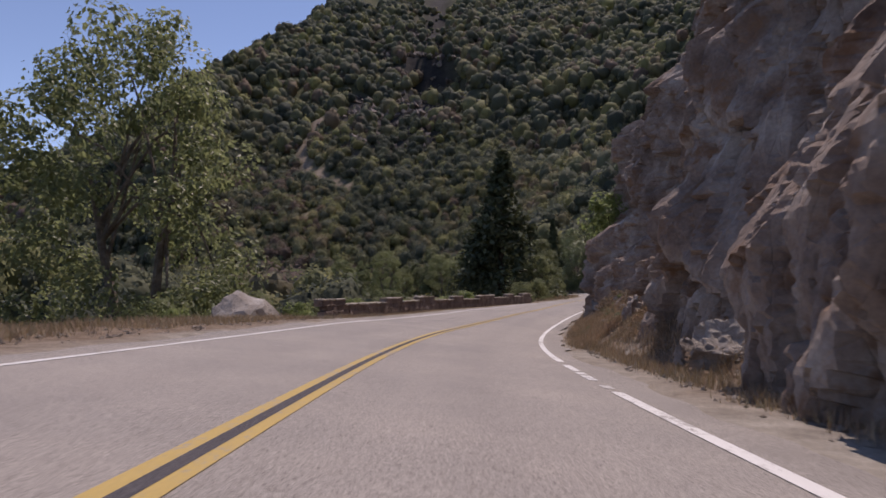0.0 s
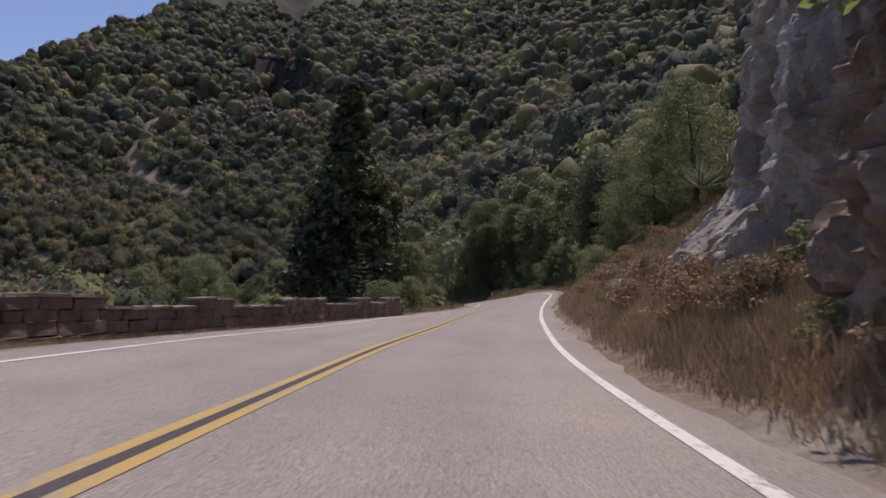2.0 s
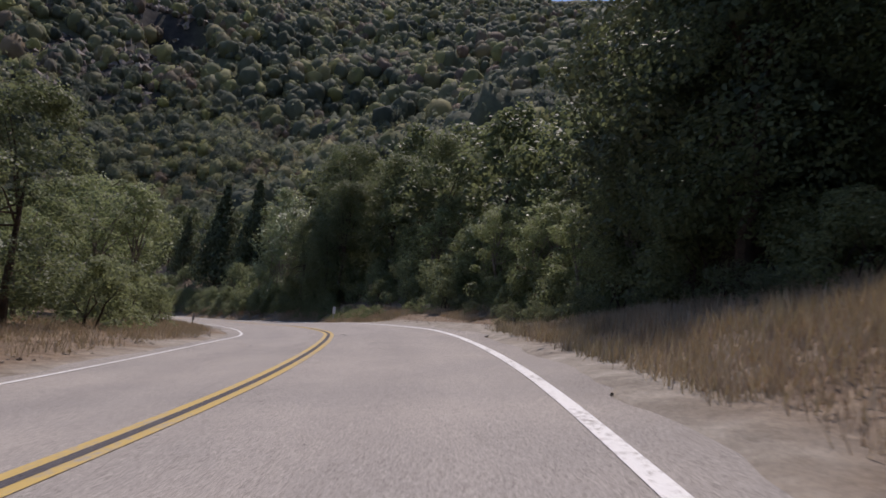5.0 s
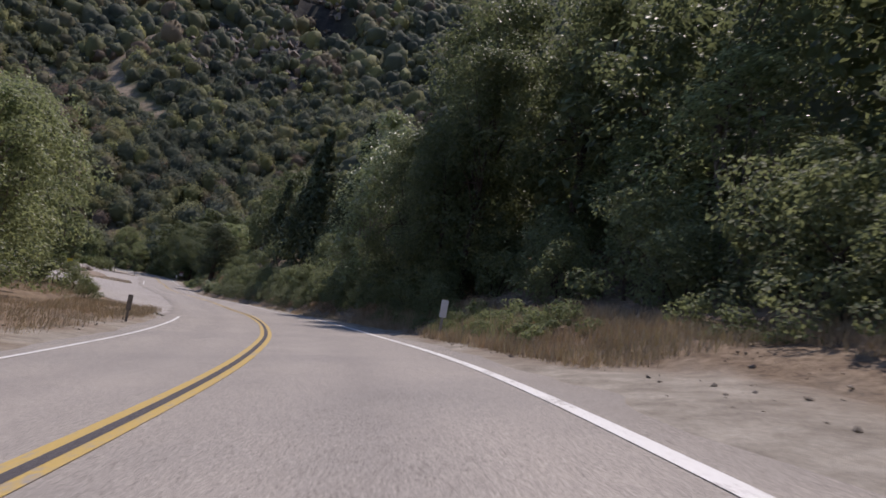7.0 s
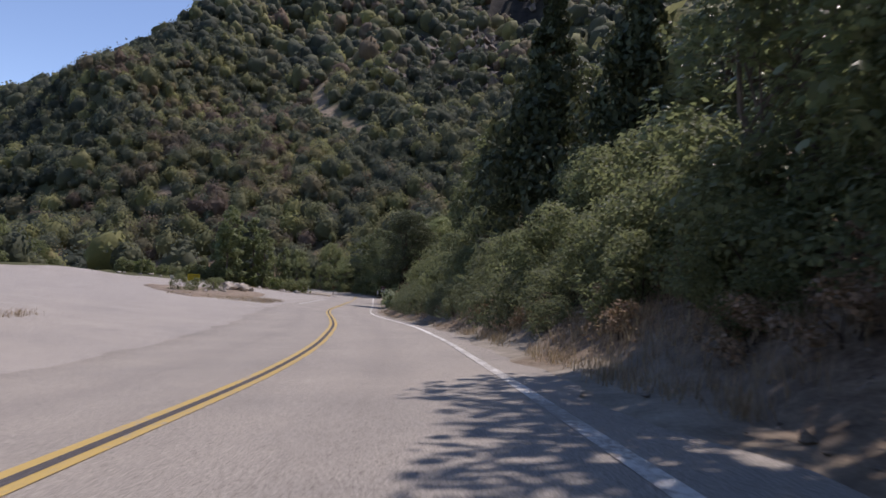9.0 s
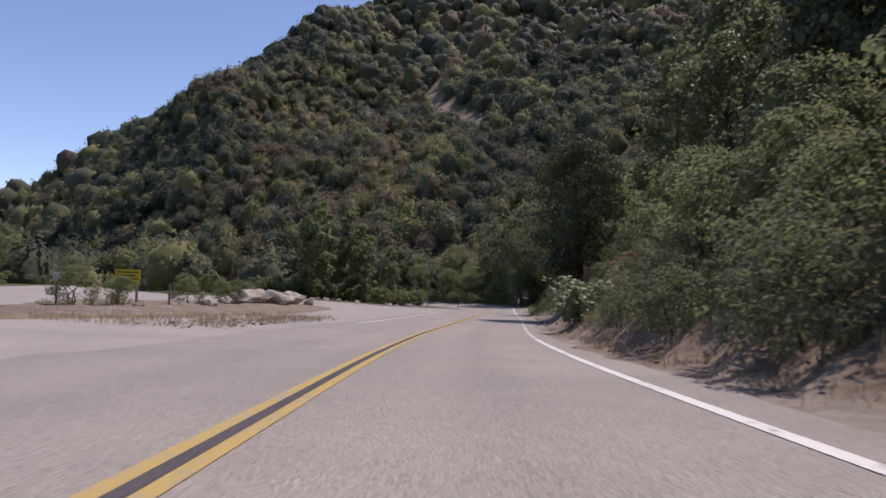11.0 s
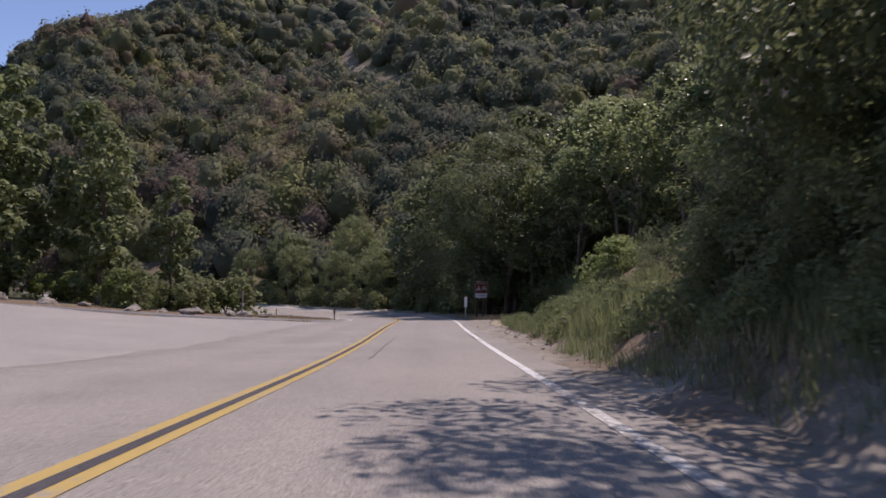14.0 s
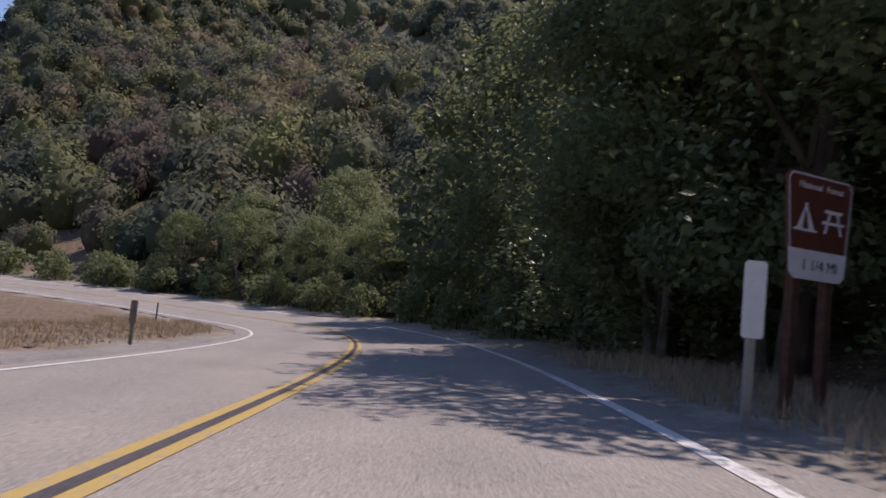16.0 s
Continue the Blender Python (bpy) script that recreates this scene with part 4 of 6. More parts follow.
set_trees(WEEDS, [(24 + k * 3.1, 4.9 + 1.3 * (k % 4), .35 + .12 * (k % 3)) for k in range(16)], "green tufts on the dry slope")
set_trees(BUSH, [(131.5 + k * 1.5, 6.5 + .5 * (k % 3), .7 + .2 * (k % 3)) for k in range(12)], "bushes on the slope")
set_trees(OAK, [(131, 8.0, .74)], "dark wood beside the road")
set_trees(COTTON, [(107, 10.6, .6), (110.5, 10.4, .65), (114, 10.8, .6), (103, 10.2, .52), (99, 9.8, .5)], "young cottonwoods by the turnout")
set_trees(ALDER, [(134, 9.6, .66, 1.1), (137.2, 9.4, .74, 1.1)], "dark wood beside the road")
set_trees(BUSH, [(201 + k * 1.5, 8.2 + 1.1 * (k % 3), .5 + .15 * (k % 3)) for k in range(15)], "bushes on the slope")
set_trees(BUSH, [(284 + k * 1.8, 5.6 + 1.6 * (k % 3), .9 + .25 * (k % 3)) for k in range(26)], "bushes round the bend")
set_trees(COTTON, [(293, 10, .8, 1.2), (298, 12, .9, 1.2), (306, 12, .85, 1.2), (320, 12, .9, 1.2)], "trees round the bend")
set_trees(WEEDS, [(203 + k * .7, 5.6 + .9 * (k % 5), .35 + .12 * (k % 3)) for k in range(34)], "weeds on the cut bank")
set_trees(GREY, [(216 + k * .9, 5.9 + .8 * (k % 4), .4 + .12 * (k % 3)) for k in range(14)], "bushes on the cut bank")
set_trees(WEEDS, [(222 + k * .62, 5.2 + .55 * (k % 4), .5 + .15 * (k % 3)) for k in range(26)], "weeds by the road")
set_trees(FRESH, [(225, 7.2, .4), (229, 7.8, .5), (234.5, 7.6, .5), (237, 7.4, .6)], "bushes on the slope")
set_trees(MAPLE, [(233, 11.4, 1.1), (238.5, 12.5, 1.3)], "maples beside the road")
set_trees(MAPLE, [(268.6, 10.6, 1.5), (270.6, 8.9, 1.35, 1.1), (274.2, 8.2, 1.5, 1.1), (267.4, 13.4, 1.6), (265.5, 16.5, 1.5)], "maples behind the sign")
# the cut bank and the trees beyond it
put_xy(BIGLEAF, *(float(v) for v in spot(228.9, 5.5)), .86, 30, 0.55, 1.12)
set_trees(CEDAR, [(92.8, 9.4, 1.35, 1.35), (96, 10.4, 1.4, 1.3), (99.5, 11.5, 1.5, 1.3), (211.2, 6.3, 1.15, 1.3)], "trees on the slope")
set_trees(ALDER, [(220, 14, .8), (210, 15, .8), (200, 15, .8)], "trees on the slope")
set_trees(OAK, [(204, 13, .6), (216, 14, .7), (231.5, 6.9, .8, .9), (243, 16.5, .95), (248, 16, .9)], "trees on the slope")
set_trees(MAPLE, [(246.5, 12, .62, 1.2), (251, 12, .6, 1.2), (233.5, 9.0, .55, 1.3)], "maples beside the road")
set_trees(BUSH, [(222, 7.4, .45), (225, 7.6, .5), (228, 7.4, .45), (234, 7.4, .5), (219, 8, .7)], "bushes on the slope")
set_trees(GREY, [(224, 9, 1.1), (228.5, 9.4, 1.3), (233, 9, 1.2), (220.5, 9.8, 1.1)], "sagebrush on the slope")
set_trees(GREY, [(236 + k * 1.5, 7.9 + .7 * (k % 3), .4 + .14 * (k % 3)) for k in range(13)], "bushes on the slope")
set_trees(WEEDS, [(240 + k * .6, 5.2 + .5 * (k % 5), .38 + .14 * (k % 3)) for k in range(28)], "weeds by the road")
set_trees(WEEDS, [(114 + k * .85, 5.6 + .4 * (k % 3) + max(0, 4 - k) * .5, .42 + .12 * (k % 3)) for k in range(22)], "weeds by the turnout")
set_trees(WEEDS, [(241.5 + k * .85, 5.8 + .4 * (k % 3), .45 + .15 * (k % 2)) for k in range(14)], "weeds by the road")
set_trees(FRESH, [(253.5, 8.8, .9, .9), (256, 10, 1.0), (259.5, 11, 1.0), (250.5, 8.4, .8)], "bushes by the turnout")
set_trees(ALDER, [(277, 7.5, 1.0, 1.15), (281, 11, 1.1, 1.2), (278.5, 14, 1.0, 1.1), (285, 7, 1.0, 1.2), (283, 18, 1.1, 1.2), (274, 20, 1.0, 1.2), (290, 8, 1.1, 1.2), (287, 14, 1.2, 1.2), (266, 21, 1.1), (296, 8.5, 1.0, 1.1)], "dark wood behind the sign")
set_trees(MAPLE, [(275.5, 6.4, 1.2, 1.2), (279.5, 6.2, 1.1, 1.2), (272, 9.4, 1.0, 1.2), (269.5, 15, 1.0, 1.2), (262, 18, 1.0), (271.5, 12.6, 1.9, .95), (267, 19, 1.9, .9), (273, 14, 1.9, 1.0)], "maples behind the sign")
set_trees(OAK, [(274, 15.5, .9, 1.1), (262, 21, 1.0), (257, 19, 1.0), (251, 17, 1.0)], "dark wood behind the sign")
set_trees(COTTON, [(303, 8, .8, 1.1), (309, 7.5, .8, 1.1), (316, 8, .9), (323, 8, .8), (312, 14, 1.0), (300, 15, 1.1)], "trees round the bend")
set_trees(FRESH, [(265.4, 10.4, .75), (266.8, 12.6, .9), (264.2, 13.4, .8), (268.4, 9.0, .55)], "bushes by the turnout")
# beyond the lay-by
for x, y, k in ((-33.5, 280, 1.1), (-34.5, 284, 1.1), (-28, 284.5, .85), (-38, 287, .95), (-32, 288, 1.05), (-25, 287.5, .65)):
    put_xy(POPLAR, x, y + 4, k * 1.2, rnd(0, 360), group="poplars beyond the lay-by")
for k in range(40):
    f = k / 39
    x, y = spot(291 + f * 10 + rnd(-1, 5), -44 + f * 32 - rnd(0, 3))
    put_xy((FAR_BUSH, GREY, FRESH, FAR_BUSH)[k % 4], float(x) + rnd(-1, 1), float(y) + rnd(2, 8), rnd(.7, 1.25), rnd(0, 360), group="bushes beyond the lay-by")
for k in range(26):
    x, y = spot(165 + k * 5, -49 - rnd(0, 10) + max(0, 204 - 165 - k * 5) * 0.45)
    put_xy((FAR_BUSH, COTTON, GREY)[k % 3 if k % 5 else 1], float(x), float(y), rnd(.6, 1.3) if k % 5 else rnd(.45, .7), rnd(0, 360), group="bushes beyond the lay-by")
for s, d, k in ((268, -12, .9), (272, -12.5, 1.1), (276, -14, 1.0), (282, -16, 1.1), (288, -18, 1.2), (295, -19, 1.3), (302, -20, 1.3), (280, -20, 1.5), (290, -24, 1.5), (300, -26, 1.6), (264, -14, 1.0)):
    put(FAR_BUSH, s, d, k, rnd(0, 360), group="bushes round the bend")
put(FRESH, 263.5, -14.5, 1.0, 10)
# dense crowns that darken the last bank, and those that shade the road by the sign
set_trees(OAK, [(236.2, 9.4, .9), (91.5, 8.6, .8), (95, 9.6, .85)], "dark wood beside the road")
set_trees(BUSH, [(229 + k * .9, 6.2 + .5 * (k % 3), .6 + .15 * (k % 3)) for k in range(9)], "bushes on the slope")
for s, d, k in ((265, 8.8, .6), (261, 9.6, .52)):
    put_xy(COTTON, *(float(v) for v in spot(s, d)), k, rnd(0, 360), 0.15, 1.1, group="young cottonwoods on the last bank")
for s, d, k in ((269.5, 10.4, .8), (274, 11.5, 1.0)):
    put_xy(MAPLE, *(float(v) for v in spot(s, d)), k, rnd(0, 360), 0.15, 1.15, group="maples beside the road")
for s, d, k in ((299, 10.3, .55), (301.4, 10.5, .7), (296.6, 10.4, .5), (304.5, 10.4, .8), (294.4, 10.3, .55), (297.8, 9.6, .3), (303, 9.9, .5)):
    put_xy(BUSH, *(float(v) for v in spot(s, d)), k, rnd(0, 360), 0.15, 1.1, group="bushes by the turnout")
for s, d, k in ((303.6, 9.6, .8), (306.2, 9.2, .7), (301.2, 11, .8)):
    put_xy(BIGLEAF, *(float(v) for v in spot(s, d)), k, rnd(0, 360), 0.25, 1.1, group="maple shrubs in the wood")
for s, d, k in ((307.5, 7.6, 1.0), (311.5, 7.0, 1.05)):
    put_xy(OAK, *(float(v) for v in spot(s, d)), k, rnd(0, 360), 0.15, 1.05, group="dark wood behind the sign")
set_trees(GREY, [(21 + k * 1.1, 5.6 + 1.1 * (k % 3), .26 + .09 * (k % 3)) for k in range(14)], "bushes on the slope")
for k in range(34):
    put(RUST, rnd(127, 168), rnd(4.9, 6.8), rnd(.35, .65), rnd(0, 360), 0.08, group="dry brush on the bank")
set_trees(BUSH, [(134 + k * 1.4, 5.5 + .5 * (k % 3), .32 + .1 * (k % 3)) for k in range(16)], "bushes on the slope")
set_trees(WEEDS, [(190 + k * .8, 5.3 + .7 * (k % 4), .32 + .12 * (k % 3)) for k in range(22)], "weeds on the cut bank")
set_trees(BUSH, [(196 + k * 1.6, 7.0 + .9 * (k % 3), .35 + .12 * (k % 3)) for k in range(9)], "bushes on the slope")
for k in range(18):
    put(RUST, rnd(192, 222), rnd(5.2, 8.5), rnd(.35, .7), rnd(0, 360), 0.08, group="dry brush on the bank")
# undergrowth that hides the foot of the bank, and the crown that throws the nearest shade
set_trees(ALDER, [(133.6, 6.5, .68), (129.4, 6.9, .6)], "dark wood beside the road")
set_trees(BUSH, [(126 + k * 1.15, 5.9 + .45 * (k % 3), .55 + .15 * (k % 3)) for k in range(22)], "bushes on the slope")
for k in range(16):
    put(RUST, 5 + k * 1.0, 5.4 + .35 * (k % 3), rnd(.22, .4), rnd(0, 360), 0.08, group="dry brush under the cliff")


# ---- chaparral on the mountain: beyond counting ----
def chaparral(name, label, seed, fields, facets, sprays, grow, spray=0.12, core=0.84):
    """Rounded shrubs that grow into one another; fields: x from, to, y from, to, how many."""
    r = np.random.default_rng(seed)
    x = np.concatenate([r.uniform(f[0], f[1], f[4]) for f in fields])
    y = np.concatenate([r.uniform(f[2], f[3], f[4]) for f in fields])
    s, d = along(x, y)
    keep = np.where(d > 0, d > np.where(s > 318, 13, 19), d < -30) & ~((d < 0) & (d > -53) & (s > 138) & (s < 306))
    keep &= (from_slide(x, y) > 6.5) & (bare(x, y) < 0.3)
    keep &= craggy(x, y) < r.uniform(0.2, 1.25, len(x))
    keep &= fbm(x / 22, y / 22, 31) < r.uniform(0.42, 0.6, len(x))
    x, y = x[keep], y[keep]
    z = lie(x, y)
    n_sh = len(x)
    size = grow * np.clip(r.lognormal(0.66, 0.46, n_sh), 0.7, 3.7)
    base = np.column_stack([x, y, z])
    stretch = np.column_stack([r.uniform(.8, 1.15, n_sh), r.uniform(.8, 1.15, n_sh), r.uniform(.8, 1.45, n_sh)])
    base[:, 2] += size * stretch[:, 2] * 0.55
    bm = bmesh.new()
    bmesh.ops.create_icosphere(bm, subdivisions=facets, radius=1.0)
    dome = np.array([v.co for v in bm.verts])
    tris = np.array([[v.index for v in f.verts] for f in bm.faces])
    bm.free()
    k = np.arange(n_sh)[:, None]
    lump = 1 + 0.22 * np.sin(dome[:, 0] * 4.1 + k * 1.7) * np.sin(dome[:, 1] * 4.7 + k * 2.9) + r.uniform(-0.14, 0.14, (n_sh, len(dome)))
    dv = dome[None] * lump[:, :, None] * (size[:, None] * stretch)[:, None, :] * core + base[:, None, :]
    dt = (tris[None] + (np.arange(n_sh) * len(dome))[:, None, None]).reshape(-1, 3)
    hue = np.clip(r.uniform(0, 1, n_sh) ** 1.2 * 0.75 + fbm(x / 40, y / 40, 12) * 0.6 + 0.12, 0, 1)
    domes = bulk(name, dv.reshape(-1, 3), dt, 3, L_CHAPARRAL, True)
    h1 = domes.data.attributes.new("hue", "FLOAT", "POINT")
    h1.data.foreach_set("value", np.repeat(hue, len(dome)).astype(np.float32))
    tagged(domes, label, "shrubs", kind="stuff")
    # leafy sprays that stand out of it
    who = np.repeat(np.arange(n_sh), sprays)
    q = r.normal(0, 1, (len(who), 3))
    q[:, 2] = np.where(r.uniform(0, 1, len(who)) < 0.75, np.abs(q[:, 2]), q[:, 2]) * 1.1
    q /= np.linalg.norm(q, axis=1)[:, None]
    at_ = base[who] + q * (size[who] * (r.uniform(0.78, 1.05, len(who)) * (1 + 0.18 * np.sin(q[:, 0] * 4.1 + who * 1.7) * np.sin(q[:, 1] * 4.7 + who * 2.9))))[:, None] * stretch[who]
    v, quad = leaves(at_, q * 1.4, size[who] * spray, r, 0.0, 0.8)
    ob = bulk(name + "_sprays", v, quad, 4, L_CHAPARRAL)
    h2 = ob.data.attributes.new("hue", "FLOAT", "POINT")
    h2.data.foreach_set("value", np.repeat(hue[who], 4).astype(np.float32))
    return tagged(ob, "leafy sprays of " + label, "shrubs", kind="stuff")


def chaparral_leaves():
    m, n, l, b = material("chaparral_leaves", 0.75, 0.15)
    a = n.new("ShaderNodeAttribute")
    a.attribute_name = "hue"
    tone = ramp(n, l, a.outputs["Fac"], (0.0, (0.085, 0.100, 0.082)), (0.28, (0.125, 0.143, 0.110)), (0.5, (0.170, 0.182, 0.130)), (0.70, (0.27, 0.275, 0.135)), (0.90, (0.225, 0.198, 0.142)), (1.0, (0.215, 0.165, 0.138)))
    r = n.new("ShaderNodeNewGeometry").outputs["Random Per Island"]
    c = mix(n, l, 1.0, tone, ramp(n, l, r, (0.0, (0.85, 0.86, 0.86)), (1.0, (1.15, 1.14, 1.12))), "MULTIPLY")
    tuft = noise_of(n, l, 1.4, 5, 0.7, place_of(n))
    l.new(mix(n, l, 1.0, c, ramp(n, l, tuft, (0.32, (0.72, 0.74, 0.74)), (0.66, (1.18, 1.16, 1.12))), "MULTIPLY"), b.inputs["Base Color"])
    bump(n, l, b, tuft, 0.7, 0.35)
    stand = ramp(n, l, noise_of(n, l, 0.02, 4, 0.6, place_of(n)), (0.36, (0.68, 0.72, 0.80)), (0.62, (1.12, 1.10, 1.0)))
    tone = mix(n, l, 1.0, tone, stand, "MULTIPLY")
    l.new(mix(n, l, 1.0, b.inputs["Base Color"].links[0].from_socket, stand, "MULTIPLY"), b.inputs["Base Color"])
    t = n.new("ShaderNodeBsdfTranslucent")
    l.new(mix(n, l, 1.0, tone, (1.35, 1.35, 1.35), "MULTIPLY"), t.inputs["Color"])
    s = n.new("ShaderNodeMixShader")
    s.inputs[0].default_value = 0.42
    l.new(b.outputs[0], s.inputs[1])
    l.new(t.outputs[0], s.inputs[2])
    l.new(s.outputs[0], n["Material Output"].inputs["Surface"])
    return m


L_CHAPARRAL = chaparral_leaves()
chaparral("chaparral", "dense green chaparral on the lower mountainside", 5,
          [(-260, 60, 440, 570, 3600), (-260, -150, 320, 450, 1000), (-350, -200, 260, 580, 2600), (30, 150, 20, 330, 1700), (30, 190, 320, 520, 1600), (-130, -12, 10, 300, 1000)], 2, 90, 1.4, 0.105, 0.74)
chaparral("near_chaparral", "leafy green chaparral at the mountain's foot", 8, [(-150, 60, 296, 450, 2500)], 2, 260, 1.3, 0.08, 0.72)
chaparral("far_chaparral", "dense chaparral high on the mountain", 6,
          [(-330, 190, 540, 900, 5600), (60, 300, 150, 700, 2000), (-330, 220, 880, 1300, 3000), (-760, -240, 380, 1000, 2400), (180, 700, 250, 1500, 4500)], 2, 26, 2.1, 0.12, 0.84)


# ---- dry grass: beyond counting ----
def grass(name, label, mat, patches, blade, seed):
    """Tufts of bent blades; patches: along from, to, right from, to, tufts, height."""
    r = np.random.default_rng(seed)
    vs = []
    for s0, s1, d0, d1, n, tall in patches:
        s, d = r.uniform(s0, s1, n), r.uniform(d0, d1, n)
        x, y = at(s, d)
        keep = fbm(x / 1.8, y / 1.8, 17) > -0.3
        x, y = x[keep], y[keep]
        z = lie(x, y)
        k = 7
        bx, by, bz = (np.repeat(a, k) for a in (x, y, z))
        m = len(bx)
        ang = r.uniform(0, math.tau, m)
        lean = r.uniform(0.1, 0.75, m)
        hgt = tall * r.uniform(0.45, 1.15, m)
        ca, sa = np.cos(ang), np.sin(ang)
        ox, oy = r.normal(0, 0.12, m), r.normal(0, 0.12, m)
        w = blade * r.uniform(0.6, 1.4, m)
        root = np.column_stack([bx + ox, by + oy, bz - 0.03])
        side = np.column_stack([-sa, ca, np.zeros(m)]) * w[:, None]
        up = np.column_stack([ca * lean * hgt, sa * lean * hgt, hgt])
        vs.append(np.stack([root - side, root + side, root + up * 0.6 + side * 0.8, root + up], 1).reshape(-1, 3))
    v = np.concatenate(vs)
    return tagged(bulk(name, v, np.arange(len(v)).reshape(-1, 4), 4, mat), label, "grass", kind="stuff")


grass("dry_grass", "dry straw-coloured grass along the road and slopes", L_STRAW,
      [(0, 26, 4.4, 8, 2000, .2), (18, 78, 4.1, 8, 9000, .2), (19, 44, 4.3, 7.5, 7000, .22), (20, 76, 8, 15, 4500, .3), (26, 72, -7, -4.8, 2400, .16), (0, 30, -11, -5.2, 3600, .28), (76, 128, -10, -4.6, 4200, .3), (75, 93, 4.3, 11, 3400, .26), (84, 96, 4.4, 7.5, 2600, .36), (90, 114, 8.6, 11, 3200, .28),
       (114, 134, 4.5, 7.5, 4600, .34), (108, 115, 7.4, 9, 1000, .3), (128, 156, 4.2, 8, 3800, .3), (153, 198, 4.2, 9, 3600, .24), (196, 232, 5.6, 12, 2200, .22), (262, 300, -9, -4.6, 1800, .24), (230, 252, 4.8, 8, 1500, .28), (264, 276, 4.2, 7, 1200, .3), (184, 198, -12, -4.8, 900, .25), (128, 137, -8, -4.3, 1500, .28), (137, 156, -15, -8.5, 2200, .3)], 0.007, 3)
grass("rusty_grass", "withered rust-brown grass on the dry slopes", L_RUST,
      [(2, 24, 4.5, 9, 6000, .24), (18, 78, 4.1, 9, 19000, .28), (19, 44, 4.3, 7.5, 15000, .26), (20, 76, 9, 15, 6000, .3), (76, 93, 4.6, 10, 2200, .25), (92, 114, 8.8, 11, 1900, .26), (76, 128, -9, -5, 1200, .3), (115, 133, 4.5, 6.8, 2200, .34), (128, 200, 5.4, 10, 2000, .28), (200, 232, 5.8, 10, 900, .2), (2, 32, -11, -5.5, 1200, .3)], 0.007, 4)
grass("tall_weeds", "tall feathery green weeds beside the road", L_WEED,
      [(118, 132, 5.0, 6.6, 1500, .36), (240, 258, 5.0, 7.4, 2600, .55), (220, 240, 4.5, 6.6, 1600, .4), (228, 240, 5.2, 6.4, 700, .5), (28, 74, -9, -7.9, 900, .5), (150, 200, 5.0, 6.2, 900, .4)], 0.008, 5)


def litter(name, label, mat, patches, seed, lift=0.03):
    """Leaves lying on the ground or creeping over it; patches: along from, to, right from, to, how many, size."""
    r = np.random.default_rng(seed)
    vs = []
    for s0, s1, d0, d1, n, size in patches:
        s, d = r.uniform(s0, s1, n), r.uniform(d0, d1, n)
        x, y = at(s, d)
        keep = fbm(x / 1.3, y / 1.3, seed) > -0.05
        x, y = x[keep], y[keep]
        p = np.column_stack([x, y, lie(x, y) + lift + r.uniform(0, 1, len(x)) ** 3 * lift * 5])
        v, _ = leaves(p, np.tile([-0.3, -0.2, 1.0], (len(x), 1)), np.full(len(x), size), r)
        vs.append(v)
    v = np.concatenate(vs)
    return tagged(bulk(name, v, np.arange(len(v)).reshape(-1, 4), 4, mat), label, "leaves", kind="stuff")


litter("leaf_litter", "dry brown leaves and twigs on the banks", L_RUST,
       [(86, 132, 7.5, 13, 9000, .045), (130, 200, 4.9, 9, 14000, .045), (196, 226, 4.8, 12, 26000, .05), (226, 262, 5, 9, 6000, .045), (18, 78, 4.1, 12, 34000, .05), (262, 285, 6, 12, 5000, .05), (2, 22, 4.8, 8, 3000, .04)], 14)
litter("ivy", "low green ivy and seedlings creeping over the banks", L_WEED,
       [(198, 226, 5.4, 12, 22000, .05), (130, 200, 5.6, 10, 9000, .05), (226, 245, 5.6, 9, 4000, .05), (88, 130, 9, 13, 6000, .05), (28, 74, 5.5, 10, 1500, .04)], 15, 0.07)
for k in range(130):
    s = rnd(22, 74)
    put(RUST, s, 4.7 + abs(rnd(-1, 1)) * 7, rnd(.35, .7), rnd(0, 360), 0.1, group="dry brush on the slope")
for k in range(10):
    put(RUST, rnd(4, 24), rnd(5.6, 6.9), rnd(.3, .5), rnd(0, 360), 0.08, group="dry brush under the cliff")


